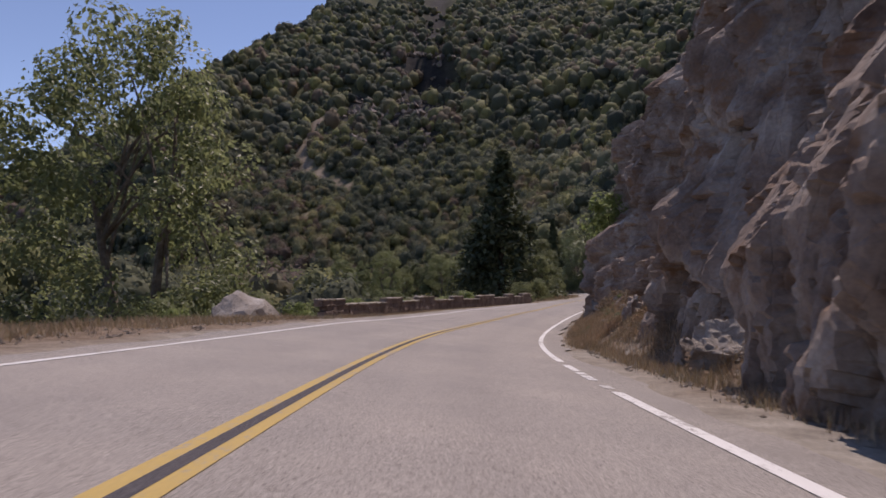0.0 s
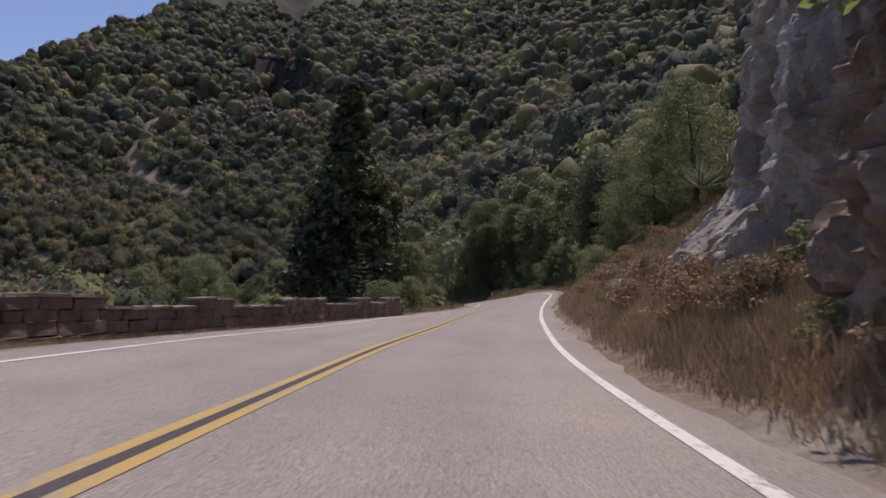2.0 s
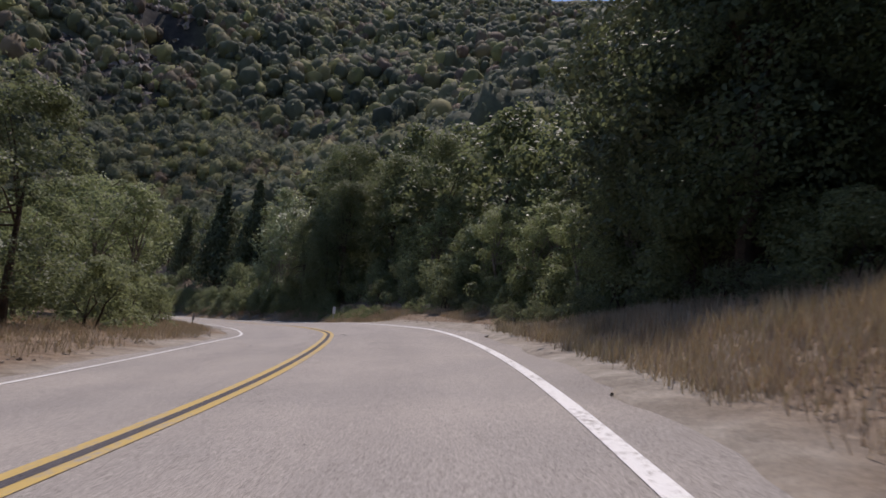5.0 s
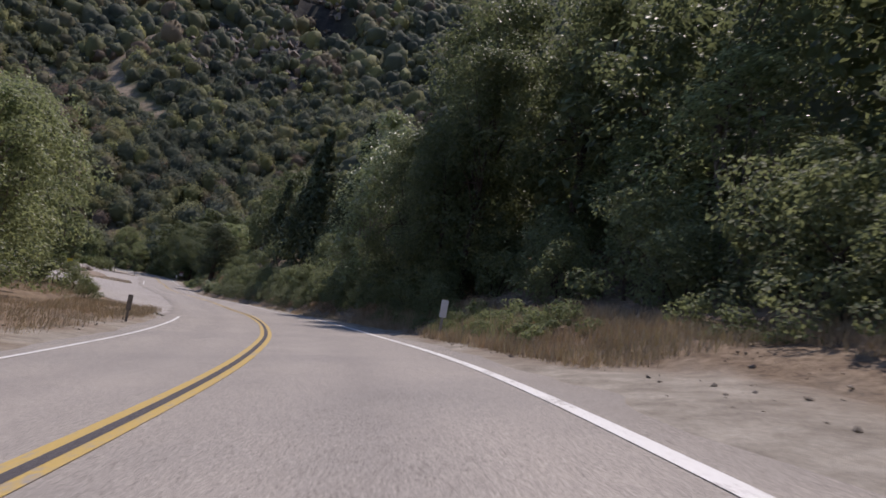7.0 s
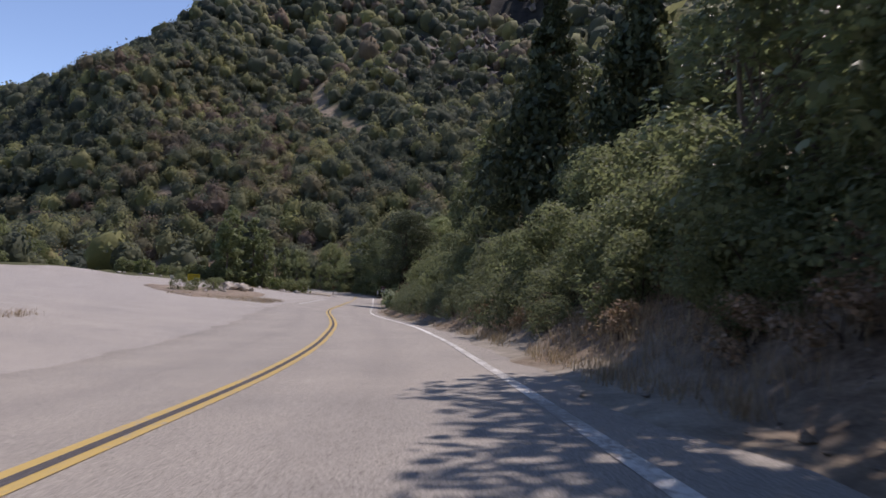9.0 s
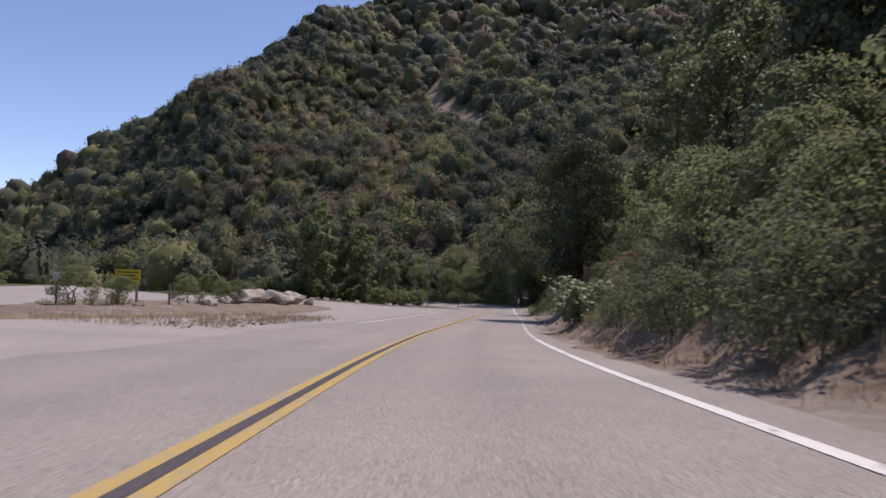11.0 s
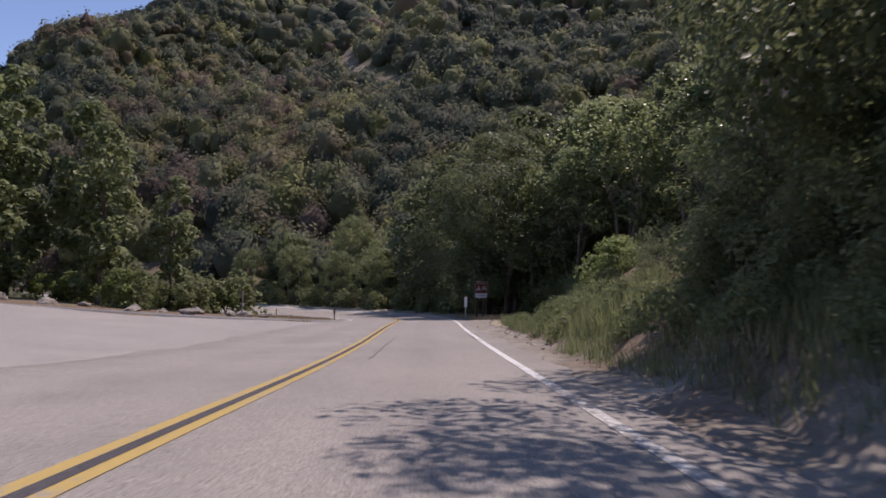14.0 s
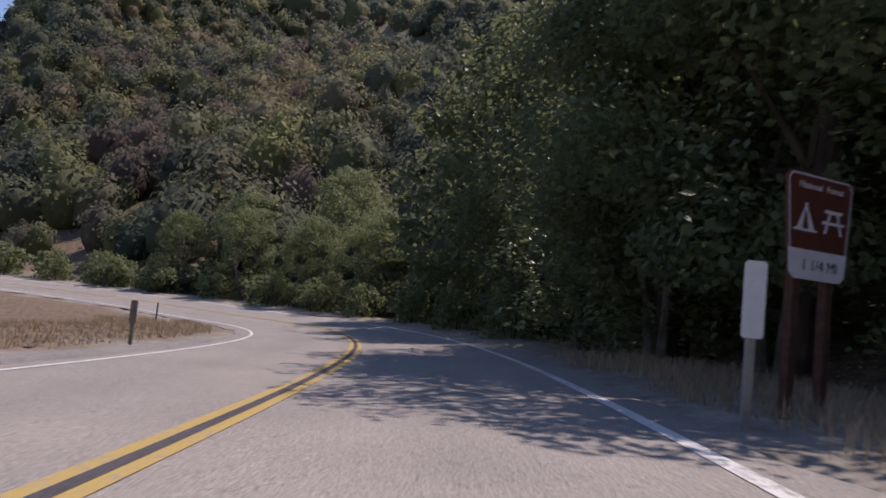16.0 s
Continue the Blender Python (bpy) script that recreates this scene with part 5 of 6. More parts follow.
# ---- rock ----
def rock_mesh(name, seed, dims, cuts, mat, level=4, rough=0.06, forced=()):
    """A broken block: a ball cut flat by many planes, then cracked and roughened. forced: planes that it must have."""
    r = random.Random(seed)
    bm = bmesh.new()
    bmesh.ops.create_icosphere(bm, subdivisions=level, radius=1.0)
    planes = [(Vector(n).normalized(), k) for n, k in forced]
    for _ in range(cuts):
        n = Vector((r.gauss(0, 1), r.gauss(0, 1), r.gauss(0, 1))).normalized()
        planes.append((n, r.uniform(0.5, 0.88)))
    for v in bm.verts:
        way_out = v.co.normalized()
        p = v.co * 1.6 + Vector((seed * 3.1, 0, 0))
        q = p.copy()
        for n, k in planes:
            over = v.co.dot(n) - k - 0.10 * noise.noise(p * 0.9 + n * 7)
            if over > 0:
                v.co -= n * over
        # split into tilted facets, large and small, with open joints between them
        for scale, deep in ((2.1, rough * 1.5), (5.2, rough * 0.75)):
            g = Vector((q.x * 1.25, q.y * 1.25, q.z * 0.62 + q.x * 0.35)) * scale / 1.6
            dist, cells = noise.voronoi(g)
            c = cells[0]
            tilt = noise.cell_vector(c * 7.3 + Vector((seed, 0, 0)))
            v.co += way_out * deep * ((tilt.x - 0.5) * 1.3 + (g - c).dot(tilt - Vector((0.5, 0.5, 0.5))) * 1.5)
            v.co -= way_out * max(0, 0.10 - (dist[1] - dist[0])) * deep * 5
        v.co += way_out * (noise.fractal(q * 5, 1.0, 2.1, 3) * rough * 0.18)
    for v in bm.verts:
        v.co = Vector((v.co.x * dims[0], v.co.y * dims[1], v.co.z * dims[2]))
    me = bpy.data.meshes.new(name)
    bm.to_mesh(me)
    bm.free()
    me.materials.append(mat)
    return me


def rock(name, me, at, size, turned, label="", category="", group="", parent=None, tilt=(0, 0)):
    ob = new(name, me)
    ob.matrix_basis = pose(*at, tilt[0], tilt[1], turned)
    ob.scale = (size,) * 3 if isinstance(size, (int, float)) else size
    if parent:
        ob.parent = parent
        return ob
    return tagged(ob, label, category, group)


def cells(u, v, seed):
    """Nearest of scattered points for arrays of places: two random numbers of its cell, the way from it, and how far the cell's edge is."""
    iu, iv = np.floor(u), np.floor(v)
    best, second = np.full(u.shape, 9.0), np.full(u.shape, 9.0)
    out = [np.zeros(u.shape) for _ in range(4)]
    for a in (-1, 0, 1):
        for b in (-1, 0, 1):
            cu, cv = iu + a, iv + b
            du, dv = u - cu - hash2(cu, cv, seed), v - cv - hash2(cu, cv, seed + 1)
            dist = np.hypot(du, dv)
            near = dist < best
            second = np.where(near, best, np.minimum(second, dist))
            for k, value in enumerate((hash2(cu, cv, seed + 2), hash2(cu, cv, seed + 3), du, dv)):
                out[k] = np.where(near, value, out[k])
            best = np.where(near, dist, best)
    return (*out, second - best)


# great blocks of the cliff, each the planes that bound it: off the road, at metres along and up, and how it draws back for each metre along and up
MASSES = [
    # the tilted slab and its dark foot
    [(5.45, 8, 1, -.02, -.06), (5.55, 10, 1.75, .16, .66), (5.5, 11.0, 1.7, 1.3, .1), (5.5, 2, 1, -.5, 0)],
    [(8.0, 6, 6, .1, .05), (8.0, 6, 7.4, .1, .8), (8.0, 6, 5.0, .1, -.8), (8.0, 9, 6, 1.0, 0)],
    # the streaked column and the pale block at its foot
    [(6.9, 17, 2, .02, .24), (6.9, 14.2, 2, -1.2, .25), (6.9, 20.8, 1, 1.4, .1)],
    [(6.5, 17, 2, 0, .05), (6.55, 17, 3.0, -.1, .9), (6.55, 16, 2, -1.5, 0), (6.55, 18, 2, 1.5, 0)],
    [(7.5, 18, 6, 0, .02), (7.5, 18, 7.4, 0, .9), (7.5, 18, 5.2, .1, -.7), (7.5, 16.5, 6, -1, 0), (7.5, 20, 6, .9, 0)],
    # the overhanging buttress
    [(7.15, 40, 5, .06, .17), (7.15, 36.6, 5, -1.3, .25), (7.15, 40, 4.0, 0, -.35), (8.0, 50, 8, .8, .2)],
    [(7.55, 45, 9.5, 0, -.05), (7.55, 45, 10.5, 0, .8), (7.55, 45, 8.6, 0, -.6), (7.55, 43, 9.5, -1, 0), (7.6, 48, 9.5, .7, 0)],
    [(7.0, 39, 7.2, 0, -.1), (7.0, 39, 8.0, 0, .9), (7.0, 39, 6.4, 0, -.7), (7.0, 37.6, 7, -1.2, 0), (7.0, 40.6, 7, 1.0, 0)],
    # the pale sunlit ramp under the back wall
    [(7.2, 27, 2.0, 0, .62), (7.2, 21.5, 2.0, -1.1, .35), (7.2, 31.5, 2.0, .9, .35)],
    # ledge blocks, the outcrop with its cap, and its sunlit far side
    [(6.25, 35.5, 1.5, -.05, 0), (6.3, 35.5, 2.6, 0, 1.1), (6.3, 33.8, 2, -1.4, 0), (6.3, 37, 2, 1.2, 0)],
    [(5.5, 40.5, 2.5, -.12, -.14), (5.6, 39.2, 2.5, -1.5, -.1), (5.4, 40.5, 3.6, 0, 1.3), (5.3, 41.3, 1.5, .8, .72)],
    [(5.4, 38.2, 3, -.1, -.05), (5.4, 38.2, 4.3, 0, 1.1), (5.5, 37.6, 3, -1.4, 0), (5.4, 39.5, 3, .8, 0)],
    # the pale leaning slabs past it
    [(6.5, 52, 1.5, .05, .75), (6.4, 52, 1.0, .02, 0), (6.6, 47.2, 1.3, -1.3, 0), (6.6, 53.5, 1.5, .9, .3)],
    [(7.6, 50, 3.6, .02, .2), (7.6, 50, 5.0, 0, .9), (7.6, 48.4, 3.8, -1.2, .1), (7.6, 52, 3.8, .9, .1)],
]
cliff = thing("rock_cliff", (0, 0, 0), "steep dark fractured rock cliff beside the road", "cliff", kind="structure")


def cliff_face(s0, s1, mat, step=0.09, rows=160):
    """A stretch of the cliff's broken face, from the foot to the bench above it."""
    s = np.linspace(s0, s1, int((s1 - s0) / step) + 1)
    S = np.repeat(s[:, None], rows, 1)
    H = -0.6 + (np.interp(s, CLIFF_S, CLIFF_TOP)[:, None] + 0.6) * np.linspace(0, 1, rows)[None]
    S = S + 0.35 * fbm(S / 1.9, H / 1.9, 71, 3)
    top = np.interp(S, CLIFF_S, CLIFF_TOP)
    off_road = np.interp(S, CLIFF_S, CLIFF_D) + 0.14 * (H - 3)
    for planes in MASSES:
        mass = np.full(S.shape, -99.0)
        for d0, a0, h0, b, c in planes:
            mass = np.maximum(mass, d0 + b * (S - a0) + c * (H - h0))
        off_road = np.minimum(off_road, mass)
    off_road = off_road + 1.3 * np.maximum(H - top + 2.0, 0)
    broken = smooth(20, 25, S) * (1 - 0.5 * smooth(44, 47, S))
    # split along dipping joints into plates, blocks and chips, set forward or back and each with a tilt of its own
    for scale, deep, lean, seed in ((2.1, 0.65, 0.10, 11), (0.85, 0.36, 0.14, 23), (0.36, 0.13, 0.16, 37)):
        wob = fbm(S / scale * 0.5, H / scale * 0.5, seed + 5, 2) * 0.4
        u, v = (S - 0.30 * H) / scale + wob, (H * 0.17 + S * 0.12) / scale * (1 + broken) + wob * 0.6
        p, q, du, dv, edge = cells(u, v, seed)
        off_road = off_road + deep * (1 + 0.5 * broken) * (np.abs(p - 0.5) * 2 - 0.5) + scale * ((q - 0.5) * du * 0.7 + lean * (p - 0.25) * dv * 9.0) + deep * 0.5 * np.maximum(0, 0.08 - edge) / 0.08
    # ledges: each course leans out and ends in a shelf, broken off here and there
    for tall, deep, dip, seed in ((1.5, 0.26, 0.55, 51), (0.6, 0.13, -0.4, 57)):
        p, q, du, dv, edge = cells(S / (tall * 0.8) + 3, H / (tall * 1.2), seed)
        course = (H + dip * S + (q - 0.5) * tall * 2 + 0.3 * fbm(S / 1.4, H / 1.4, seed, 3)) / tall
        off_road = off_road + deep * (0.25 + 0.75 * broken) * smooth(0.15, 0.7, p) * (0.55 - (course - np.floor(course)))
    off_road = off_road + fbm(S / 0.9, H / 0.9, 83, 5) * 0.16
    x, y = spot(S.ravel(), off_road.ravel())
    z = np.interp(S.ravel(), RS, RZ) + H.ravel()
    i = np.arange((len(s) - 1) * rows).reshape(-1, rows)[:, :-1]
    face = bulk("rock_face", np.column_stack([x, y, z]), np.stack([i, i + 1, i + rows + 1, i + rows], -1).reshape(-1, 4), 4, mat)
    face.parent = cliff


for s0, s1 in ((-8, 12.6), (12.6, 22.5), (22.5, 31.5), (31.5, 36.4), (36.4, 46), (46, 58)):
    cliff_face(s0, s1, M_PALE if s0 == 46 else M_ROCK)
LIT, UNDER, FACE = (-.55, -.35, .76), (-.78, -.30, -.55), (-.9, -.35, .15)
BLOCKS = [rock_mesh("rock", 1, (1.0, 1.0, 1.1), 7, M_PALE, 4, 0.09, ((LIT, .42), (UNDER, .45))),
          rock_mesh("rock", 2, (1.0, 1.0, 1.15), 8, M_PALE, 4, 0.09, ((LIT, .50), (FACE, .55), (UNDER, .6))),
          rock_mesh("rock", 3, (1.0, .9, 1.2), 10, M_ROCK, 4, 0.10, ((FACE, .5), ((-.3, -.8, .5), .55)))]
# fallen blocks against the cliff's foot: kind, along, right, half sunk, sizes, turn
for kind, s, d, size, turned in ((0, 36.2, 6.2, (.7, .8, .6), 10), (1, 37.6, 5.7, (.6, .7, .55), 50), (2, 34.8, 6.3, (.5, .6, .4), 80), (0, 33.4, 6.6, (.45, .5, .35), 20),
                                 (0, 29.5, 6.9, (.5, .55, .35), 65), (1, 26.5, 7.2, (.6, .5, .4), 15), (2, 22.8, 6.3, (.5, .5, .5), 100), (0, 12.2, 5.9, (.6, .7, .6), 35), (1, 13.2, 5.7, (.4, .5, .4), 75), (0, 57.5, 5.6, (.35, .4, .3), 5)):
    x, y = (float(v) for v in spot(s, d))
    rock("rock", BLOCKS[kind], (x, y, height(x, y) + size[2] * 0.35), size, turned, parent=cliff)


x, y = (float(v) for v in spot(271.5, 8.6))
rock("rock_outcrop", BLOCKS[2], (x, y, height(x, y) + 1.3), (1.1, 1.5, 1.9), 25, "dark broken rock outcrop on the bank", "rock")


def gravel(name, label, mat, patches, seed):
    """Loose broken stones; patches: along from, to, right from, to, how many, size."""
    r = np.random.default_rng(seed)
    corner = np.array([(1, 0, 0), (-1, 0, 0), (0, 1, 0), (0, -1, 0), (0, 0, 1), (0, 0, -1)], float)
    tri = np.array([(0, 2, 4), (2, 1, 4), (1, 3, 4), (3, 0, 4), (2, 0, 5), (1, 2, 5), (3, 1, 5), (0, 3, 5)])
    vs = []
    for s0, s1, d0, d1, n, big in patches:
        s, d = r.uniform(s0, s1, n), d0 + (d1 - d0) * r.uniform(0, 1, n) ** 0.8
        x, y = at(s, d)
        z = lie(x, y)
        k = big * (0.35 + 1.0 * r.uniform(0, 1, n) ** 3)
        v = corner[None] * r.uniform(0.55, 1.2, (n, 6, 3)) * k[:, None, None] + r.normal(0, 0.22, (n, 6, 3)) * k[:, None, None]
        v[:, :, 2] *= 0.65
        vs.append((v + np.column_stack([x, y, z + k * 0.2])[:, None, :]).reshape(-1, 3))
    v = np.concatenate(vs)
    n = len(v) // 6
    return tagged(bulk(name, v, (tri[None] + (np.arange(n) * 6)[:, None, None]).reshape(-1, 3), 3, mat), label, "stones", kind="stuff")


gravel("rubble", "loose broken stones and grit along the road's edges", M_GRIT,
       [(0, 30, 4.1, 6.6, 1500, .07), (14, 76, 4.1, 5.6, 2600, .06), (18, 76, 4.6, 11, 1300, .13), (4, 26, 5, 8, 500, .12), (0, 30, -7, -4.3, 700, .06), (90, 133, 4.2, 8, 1300, .045), (130, 160, 4.2, 5.6, 700, .06), (160, 200, 4.2, 5.5, 600, .06),
        (196, 224, 4.1, 9, 5000, .08), (130, 198, 4.1, 6, 1500, .06), (220, 262, 4.2, 5.6, 900, .05), (76, 128, -6, -4.3, 900, .05), (262, 290, -8, -4.6, 500, .07), (184, 197, -7, -4.6, 250, .07)], 8)
STONES = [rock_mesh("stone", 30 + k, (0.5, 0.4, 0.3), 12, M_GRIT, 3, 0.05) for k in range(3)]
# crags in the mountain's cleft: beyond counting


def crags():
    r = np.random.default_rng(12)
    n = 2600
    x, y = r.uniform(-125, 30, n), r.uniform(480, 900, n)
    keep = craggy(x, y) > r.uniform(0.35, 1.0, n)
    x, y = x[keep], y[keep]
    n = len(x)
    corner = np.array([(1, 0, 0), (-1, 0, 0), (0, 1, 0), (0, -1, 0), (0, 0, 1), (0, 0, -1)], float)
    tri = np.array([(0, 2, 4), (2, 1, 4), (1, 3, 4), (3, 0, 4), (2, 0, 5), (1, 2, 5), (3, 1, 5), (0, 3, 5)])
    k = r.uniform(1.5, 4.5, n)
    v = corner[None] * r.uniform(0.5, 1.4, (n, 6, 3)) * k[:, None, None] + r.normal(0, 0.3, (n, 6, 3)) * k[:, None, None]
    v = v + np.column_stack([x, y, lie(x, y)])[:, None, :]
    return tagged(bulk("crags", v.reshape(-1, 3), (tri[None] + (np.arange(n) * 6)[:, None, None]).reshape(-1, 3), 3, M_FARROCK), "broken dark crags in the mountain's cleft", "rocks", kind="stuff")


crags()
PALES = [rock_mesh("boulder", 40 + k, (0.6, 0.45, 0.36), 11, M_PALE, 3, 0.05) for k in range(3)]
for s, d, k in ((20.3, 4.6, .45), (22.8, 5.4, .8), (23.4, 6.0, .9), (21.8, 6.3, .9), (24.3, 5.0, .5), (52.5, 5.6, .9), (49, 6.2, .6), (55, 5.2, .5), (31.5, 4.9, .4), (26, 5.2, .5), (45, 5.3, .4), (58, 5.0, .4), (210, 6.4, .5), (207, 5.9, .4), (212, 6.0, .4), (216, 7.5, .8)):
    x, y = (float(v) for v in at(s, d))
    rock("stone", STONES[int(s) % 3], (x, y, height(x, y) + 0.06 * k), k, s * 37, "loose brown stone at the foot of the slope", "stone", "stones by the road")
for s, d, k in ((23.8, -8.3, 3.0), (28.5, -12.0, 1.9), (19.5, -10.4, .7)):
    x, y = (float(v) for v in at(s, d))
    rock("boulder", PALES[int(s) % 3], (x, y, height(x, y) + 0.22 * k), k, s * 11, "large pale boulder in dry grass", "boulder", "boulders by the road")
for s, d, k in ((262.6, -8.6, 1.2), (264.6, -8.2, 1.1), (266.8, -8.8, 1.3), (266.2, -7.6, .9), (270.5, -8.0, .9), (261.3, -10.3, 1.3), (259.8, -12.5, 1.2), (273, -8.6, 1.1), (263.7, -10.8, 1.4)):
    x, y = (float(v) for v in at(s, d))
    rock("boulder", PALES[int(s * 3) % 3], (x, y, height(x, y) + 0.08 * k), (k * .8, k * .55, k * .7), s * 71, "pale angular boulder at the back of the turnout", "boulder", "boulders by the turnout")
for k in range(18):
    x, y = (float(v) for v in spot(292 + rnd(-1, 1) + k * .3, -42 + k * 1.7 + rnd(-.8, .8)))
    rock("boulder", PALES[k % 3], (x, y, height(x, y) + .06), rnd(.45, 1.1), rnd(0, 360), "pale angular boulder at the back of the turnout", "boulder", "boulders by the turnout")


for s, d, k, wide in ((247.6, -12.4, 1.9, 2.3), (243.6, -11.8, 2.2, 1.0), (244.6, -13.4, 2.0, 1.2), (241.0, -12.6, 1.9, 1.6), (250.4, -11.6, 1.0, 1.2), (232.6, -11.0, .8, 1.2), (230.6, -11.4, .6, 1.0), (238.5, -12.8, 1.0, 1.5), (227.5, -11.6, .5, 1.0)):
    x, y = (float(v) for v in spot(s, d))
    rock("boulder", PALES[int(s) % 3], (x, y, float(lie(x, y, False)[0]) + 0.2 + 0.14 * k), (k * wide, k, k * 1.05), 70 + s * 3 % 40, "large pale boulder on the turnout's dirt island", "boulder", "boulders by the turnout")


# ---- the stone parapet ----
wall = thing("stone_wall", (0, 0, 0), "low rough stone parapet with raised blocks beside the road", "wall", kind="structure")
STONE_BITS = []
for k in range(5):
    bm = bmesh.new()
    box(bm, -.5, .5, -.5, .5, -.5, .5, 0.07)
    r = random.Random(k)
    for v in bm.verts:
        v.co += Vector((r.uniform(-.045, .045), r.uniform(-.06, .06), r.uniform(-.045, .045)))
    me = bpy.data.meshes.new("wall_stone")
    bm.to_mesh(me)
    bm.free()
    me.materials.append(M_WALL)
    STONE_BITS.append(me)
CAP_BITS = []
for me in STONE_BITS[:3]:
    c = me.copy()
    c.materials.clear()
    c.materials.append(M_CAP)
    CAP_BITS.append(c)
MERLONS = [(31.6, 34.0), (40.9, 43.4), (46.9, 50.0), (53.5, 55.8), (59.8, 62.8), (67.2, 69.4), (72.6, 74.4)]


def wall_d(s):
    return float(np.interp(s, (28, 41, 50, 60, 75), (-7.5, -7.3, -7.0, -6.0, -5.2)))


r = random.Random(3)


def wall_stone(s, up, length, tall, deep, pool, extra=0.0):
    x, y = (float(v) for v in spot(s, wall_d(s) + extra))
    x1, y1 = (float(v) for v in spot(s + 1, wall_d(s + 1)))
    head = math.degrees(math.atan2(x - x1, y1 - y))
    z = float(np.interp(s, RS, RZ)) + float(np.interp(s, (28, 48, 60, 75), (0.1, 0.1, -0.05, -0.2))) + up
    ob = new("wall_stone", pool[r.randrange(len(pool))])
    ob.matrix_basis = pose(x, y, z, r.uniform(-1.5, 1.5), r.uniform(-1.5, 1.5), head + r.uniform(-1.5, 1.5) + (180 if r.random() < .5 else 0))
    ob.scale = (deep, length, tall)
    ob.parent = wall


for row, (z0, tall) in enumerate(((-.5, .34), (-.16, .30), (.14, .29), (.43, .26))):
    s = 31.6 + row * 0.2
    while s < 75:
        n = r.uniform(.5, 1.05)
        wall_stone(s + n / 2, z0 + tall / 2, n * 0.985, tall * 0.97, .46 * r.uniform(.94, 1.04), STONE_BITS)
        s += n
s = 31.6
while s < 75:
    n = r.uniform(.7, 1.2)
    high = any(a - 0.1 < s + n / 2 < b + 0.1 for a, b in MERLONS)
    if high:
        wall_stone(s + n / 2, .69 + .12, n * 0.99, .26, .50, STONE_BITS)
    wall_stone(s + n / 2, (.94 if high else .69) + .035, n * 0.99, .08, .56, CAP_BITS)
    s += n


# ---- signs and posts ----
def plain(name, colour, rough=0.6, metal=0.0, wear=0.12):
    m, n, l, b = material(name, rough)
    b.inputs["Metallic"].default_value = metal
    f = noise_of(n, l, 11, 5, 0.7)
    l.new(ramp(n, l, f, (0.3, tuple(c * (1 - wear * 1.6) for c in colour)), (0.7, tuple(min(c * (1 + wear), 1) for c in colour))), b.inputs["Base Color"])
    return m


M_BROWN = plain("brown_sign", (0.125, 0.040, 0.028), 0.5)
M_SIGNWHITE = plain("white_sign", (0.72, 0.72, 0.74), 0.45, 0, 0.06)
M_POSTWOOD = plain("stained_wood", (0.10, 0.045, 0.03), 0.8, 0, 0.3)
M_STEEL = plain("galvanised_steel", (0.34, 0.34, 0.34), 0.5, 0.6)
M_SIGNYELLOW = plain("yellow_sign", (0.62, 0.50, 0.03), 0.5)
M_BLACK = plain("black_lettering", (0.02, 0.02, 0.025), 0.6)
M_GREYPOST = plain("weathered_wood", (0.22, 0.19, 0.165), 0.85, 0, 0.3)


def board(bm, outline, y0, y1):
    """A flat board with the given outline in x and z."""
    front = [bm.verts.new((x, y0, z)) for x, z in outline]
    rear = [bm.verts.new((x, y1, z)) for x, z in outline]
    bm.faces.new(front)
    bm.faces.new(rear[::-1])
    n = len(outline)
    for k in range(n):
        bm.faces.new((front[k], rear[k], rear[(k + 1) % n], front[(k + 1) % n]))


def text_part(name, body, size, at, mat, parent, label):
    cu = bpy.data.curves.new(name, "FONT")
    cu.body, cu.size, cu.align_x, cu.align_y, cu.extrude = body, size, "CENTER", "CENTER", 0.002
    tmp = new(name, cu)
    me = bpy.data.meshes.new_from_object(tmp.evaluated_get(bpy.context.evaluated_depsgraph_get()))
    bpy.data.objects.remove(tmp)
    me.materials.clear()
    me.materials.append(mat)
    ob = new(name, me)
    ob.matrix_basis = pose(*at, 90, 0, 0)
    ob.parent = parent
    return tagged(ob, label)


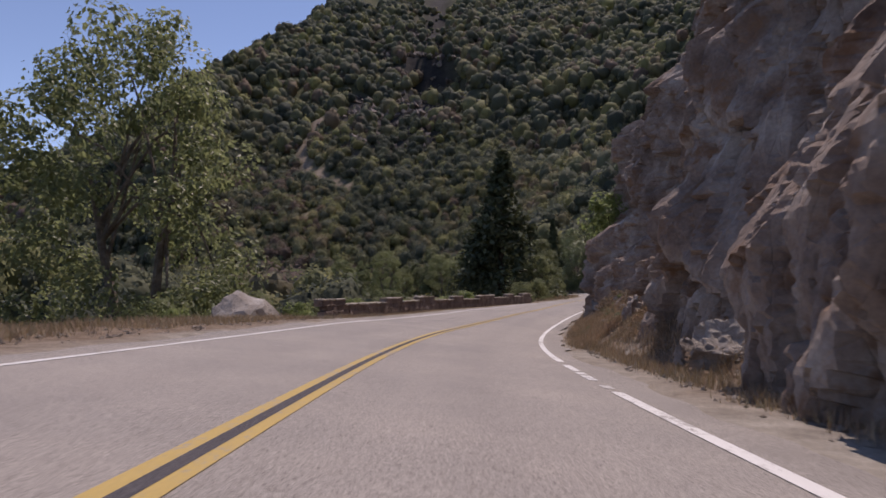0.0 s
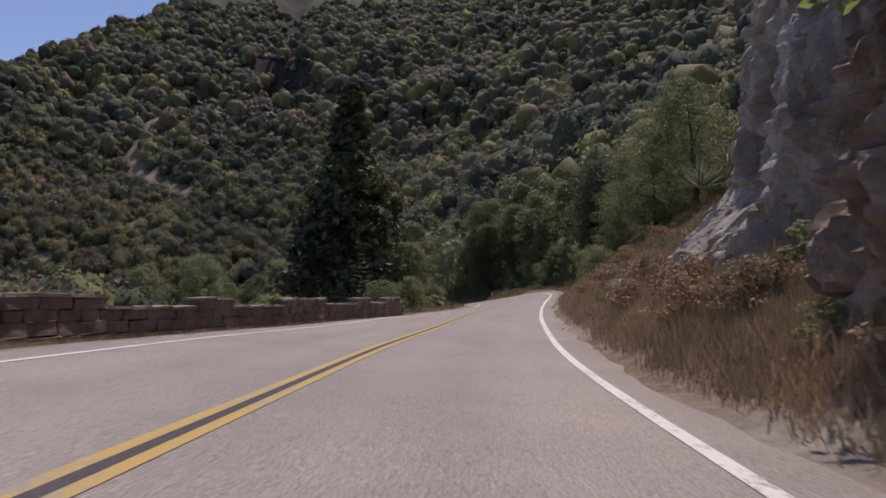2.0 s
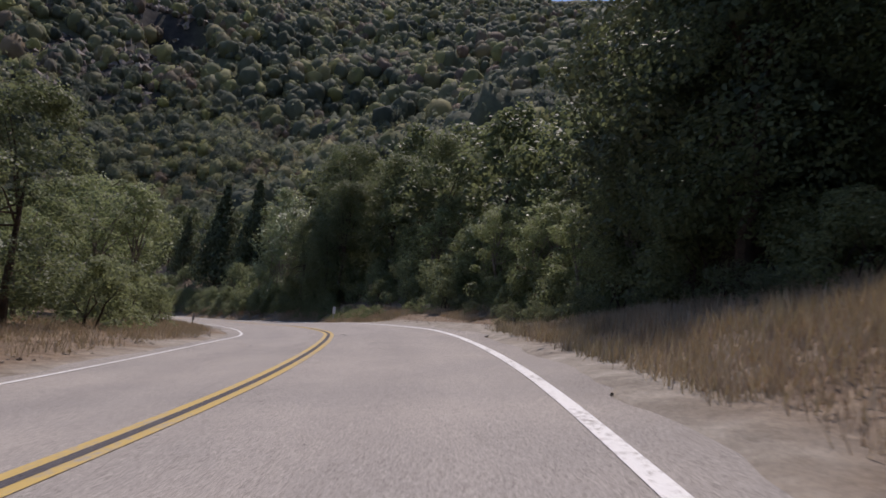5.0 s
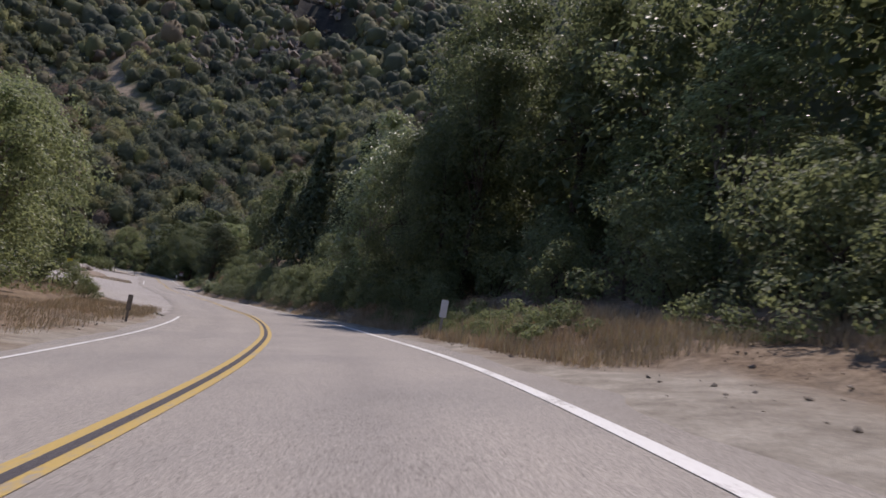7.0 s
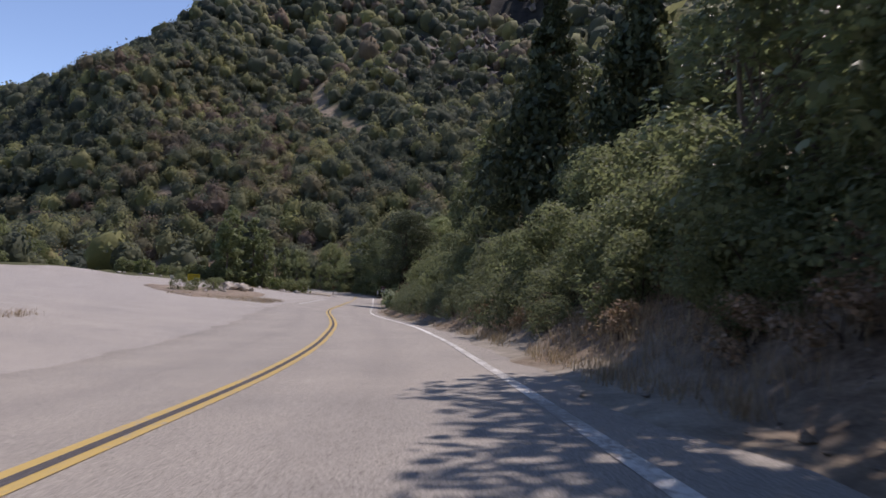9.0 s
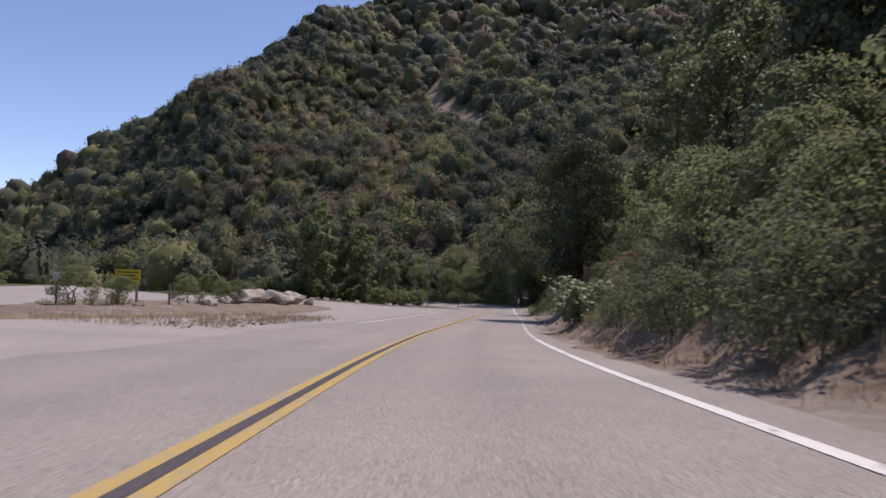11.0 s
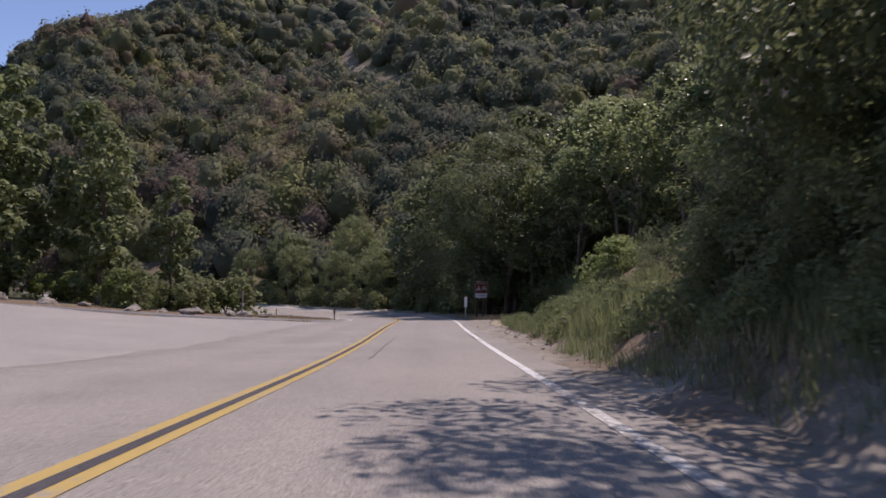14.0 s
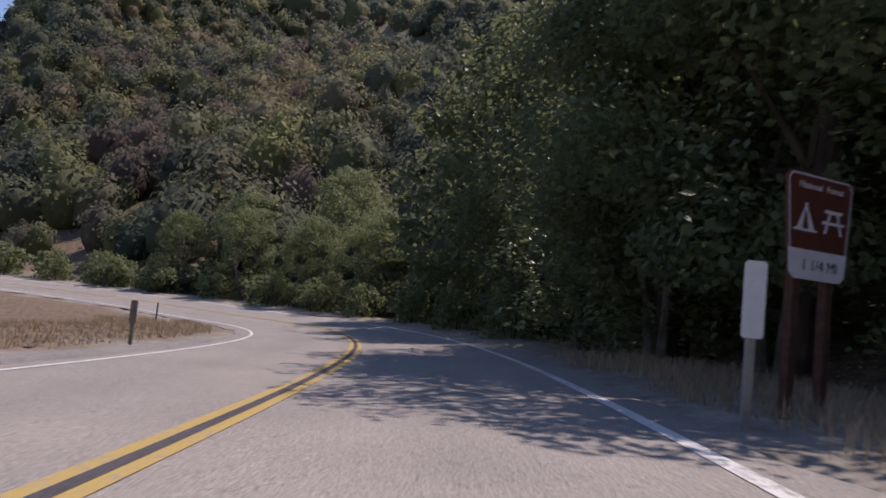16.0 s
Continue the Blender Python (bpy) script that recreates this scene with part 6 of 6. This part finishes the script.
def forest_sign():
    x, y = -5.16, 295.05
    sign = thing("forest_sign", (x, y, height(x, y)), "brown and white forest sign with tent and picnic table symbols", "sign", turned=43)
    w0, w1, top, low, cut = 0.53, 0.43, 2.42, 1.25, 1.58

    def width(z):
        return w1 + (w0 - w1) * (z - low) / (top - low)
    bm = bmesh.new()
    board(bm, [(-width(low) + .07, low), (width(low) - .07, low), (width(low + .07), low + .07), (width(top - .07), top - .07), (width(top) - .07, top), (-width(top) + .07, top), (-width(top - .07), top - .07), (-width(low + .07), low + .07)], -0.012, 0.012)
    panel = part("panel", bm, M_BROWN, sign, "brown tapered panel")
    bm = bmesh.new()
    board(bm, [(-width(low) + .07, low + .004), (width(low) - .07, low + .004), (width(low + .07), low + .07), (width(cut), cut), (-width(cut), cut), (-width(low + .07), low + .07)], -0.018, -0.0125)
    lower = part("lower_panel", bm, M_SIGNWHITE, sign, "white lower panel")
    bm = bmesh.new()
    edge = [(-width(cut) + .02, cut), (-width(top - .07) + .02, top - .08), (-width(top) + .085, top - .02), (width(top) - .085, top - .02), (width(top - .07) - .02, top - .08), (width(cut) - .02, cut)]
    for (xa, za), (xb, zb) in zip(edge, edge[1:]):
        t = Vector((xb - xa, 0, zb - za)).normalized() * 0.008
        nrm = Vector((-t.z, 0, t.x))
        a, b = Vector((xa, -.0145, za)), Vector((xb, -.0145, zb))
        bm.faces.new([bm.verts.new(p) for p in (a - nrm, b - nrm, b + nrm, a + nrm)])
    part("border", bm, M_SIGNWHITE, panel, "white border line")
    text_part("lettering", "National", 0.105, (-0.165, -0.0135, 2.285), M_SIGNWHITE, panel, "white lettering")
    text_part("lettering", "Forest", 0.105, (0.225, -0.0135, 2.285), M_SIGNWHITE, panel, "white lettering")
    text_part("distance", "1 1/4 MI", 0.17, (0.03, -0.0195, 1.41), M_BLACK, lower, "dark lettering")
    bm = bmesh.new()
    for tri in (((-.36, 1.80), (-.22, 2.09), (-.27, 1.80)), ((-.22, 2.09), (-.08, 1.80), (-.17, 1.80)), ((-.245, 2.09), (-.195, 2.09), (-.22, 1.97)), ((-.40, 1.78), (-.04, 1.78), (-.04, 1.805), (-.40, 1.805))):
        bm.faces.new([bm.verts.new((a, -.0145, b)) for a, b in tri])
    part("tent_symbol", bm, M_SIGNWHITE, panel, "white tent symbol")
    bm = bmesh.new()
    for q in (((.08, 2.06), (.36, 2.06), (.36, 2.02), (.08, 2.02)), ((.04, 1.93), (.40, 1.93), (.40, 1.895), (.04, 1.895)), ((.14, 2.02), (.18, 2.02), (.11, 1.79), (.07, 1.79)), ((.26, 2.02), (.30, 2.02), (.37, 1.79), (.33, 1.79))):
        bm.faces.new([bm.verts.new((a, -.0145, b)) for a, b in q])
    sign.scale = (0.98, 1.0, 0.90)
    sign.location.z += 0.23
    part("table_symbol", bm, M_SIGNWHITE, panel, "white picnic table symbol")
    for px_ in (-.26, .26):
        bm = bmesh.new()
        box(bm, px_ - .055, px_ + .055, 0.014, 0.104, -0.8, 2.1, 0.008)
        part("post", bm, M_POSTWOOD, sign, "brown wooden post")


forest_sign()


def marker(s, d, top, plate, turned, label, mat=None, pole=M_STEEL):
    x, y = (float(v) for v in at(s, d))
    m = thing("road_marker", (x, y, height(x, y)), label, "marker", "markers beside the road", turned=turned)
    bm = bmesh.new()
    box(bm, -.035, .035, -.02, .02, -.3, top - 0.05, 0.004)
    part("post", bm, pole, m)
    if plate:
        w, t = plate
        bm = bmesh.new()
        o = .02
        board(bm, [(-w / 2 + o, top - t), (w / 2 - o, top - t), (w / 2, top - t + o), (w / 2, top - o), (w / 2 - o, top), (-w / 2 + o, top), (-w / 2, top - o), (-w / 2, top - t + o)], -.032, -.022)
        part("plate", bm, mat or M_SIGNWHITE, m, "pale rounded plate")
    m.scale = (1.1, 1.1, 1.1)
    return m


marker(266.8, 3.87, 1.3, (.17, .6), 13, "white marker plate on a steel post at the road's edge")
marker(122, 4.8, 1.1, (.2, .5), 0, "grey marker plate among green weeds")
marker(275.2, -4.3, .85, (.13, .45), 20, "weathered marker post beside the bend", M_GREYPOST, M_GREYPOST)
marker(299, -6.2, .9, None, 20, "weathered marker post beside the bend", None, M_GREYPOST)
marker(125.6, -4.3, .85, (.15, .5), 0, "weathered brown marker post in dry grass", M_GREYPOST, M_GREYPOST)
marker(67.8, -6.2, .8, None, 0, "weathered marker post past the wall's end", None, M_GREYPOST)
marker(266.6, -8.9, 1.5, None, 0, "pale slanting post among boulders", None, M_STEEL)


def notice():
    x, y = (float(v) for v in spot(229.5, -13.2))
    n = thing("notice_board", (x, y, float(lie(x, y, False)[0]) + 0.45), "yellow notice sign on posts in a turnout island", "sign", turned=14)
    bm = bmesh.new()
    box(bm, -.55, .55, -.012, .012, .55, 1.2)
    panel = part("panel", bm, M_SIGNYELLOW, n, "yellow panel")
    for k in range(4):
        bm = bmesh.new()
        box(bm, -.46, .46 - .12 * (k % 2), -.018, -.0125, 1.06 - k * .14, 1.1 - k * .14)
        part("writing", bm, M_BLACK, panel, "dark line of writing")
    for a in (-.4, .4):
        bm = bmesh.new()
        box(bm, a - .04, a + .04, .013, .09, -.3, 1.15, .005)
        part("post", bm, M_GREYPOST, n)


notice()
marker(194, -10.6, 1.1, None, 0, "pale wooden post in the turnout island", None, M_GREYPOST)
marker(191.2, -13.4, 1.2, (.25, .3), 10, "pale wooden post in the turnout island", M_SIGNWHITE, M_GREYPOST)
for s_, d_, k_ in ((226.5, -13.6, .55), (228, -12.6, .45), (233.5, -12.6, .5), (239.5, -13.5, .5), (246, -14.6, .5)):
    x_, y_ = (float(v) for v in spot(s_, d_))
    put_xy(BUSH, x_, y_, k_, s_ * 50, 0.0, 1.0, float(lie(x_, y_, False)[0]) + 0.1, group="bushes in the turnout island")


# ---- yucca on the rock ----
def yucca(s, d, up, size):
    x, y = (float(v) for v in at(s, d))
    r = np.random.default_rng(int(s))
    n = 130
    a, e = r.uniform(0, math.tau, n), np.arcsin(r.uniform(0.0, 1.0, n))
    way_ = np.column_stack([np.cos(a) * np.cos(e), np.sin(a) * np.cos(e), np.sin(e)])
    side = np.column_stack([-np.sin(a), np.cos(a), np.zeros(n)]) * 0.024
    tip = way_ * r.uniform(.7, 1.0, n)[:, None]
    v = np.concatenate([np.zeros((1, 3)), tip * 0.4 - side, tip, tip * 0.4 + side]) * size
    i = np.arange(n) + 1
    ob = bulk("yucca", v, np.column_stack([i * 0, i, i + n, i + 2 * n]), 4, L_YUCCA)
    ob.location = (x, y, height(x, y) + up)
    return tagged(ob, "spiky grey-green yucca on the rocks", "plant", "yuccas on the slope")


yucca(49.5, 7.4, 1.6, 1.1)
yucca(51.2, 8.6, 1.6, 1.0)
yucca(50.8, 9.4, 2.2, .9)

for o in (OAK, ALDER, MAPLE, COTTON, FIR, SAPLING, POPLAR, BUSH, FRESH, GREY, RUST, WEEDS, BIGLEAF, FAR_OAK, FAR_ALDER, FAR_BUSH, CEDAR):
    forget(o)
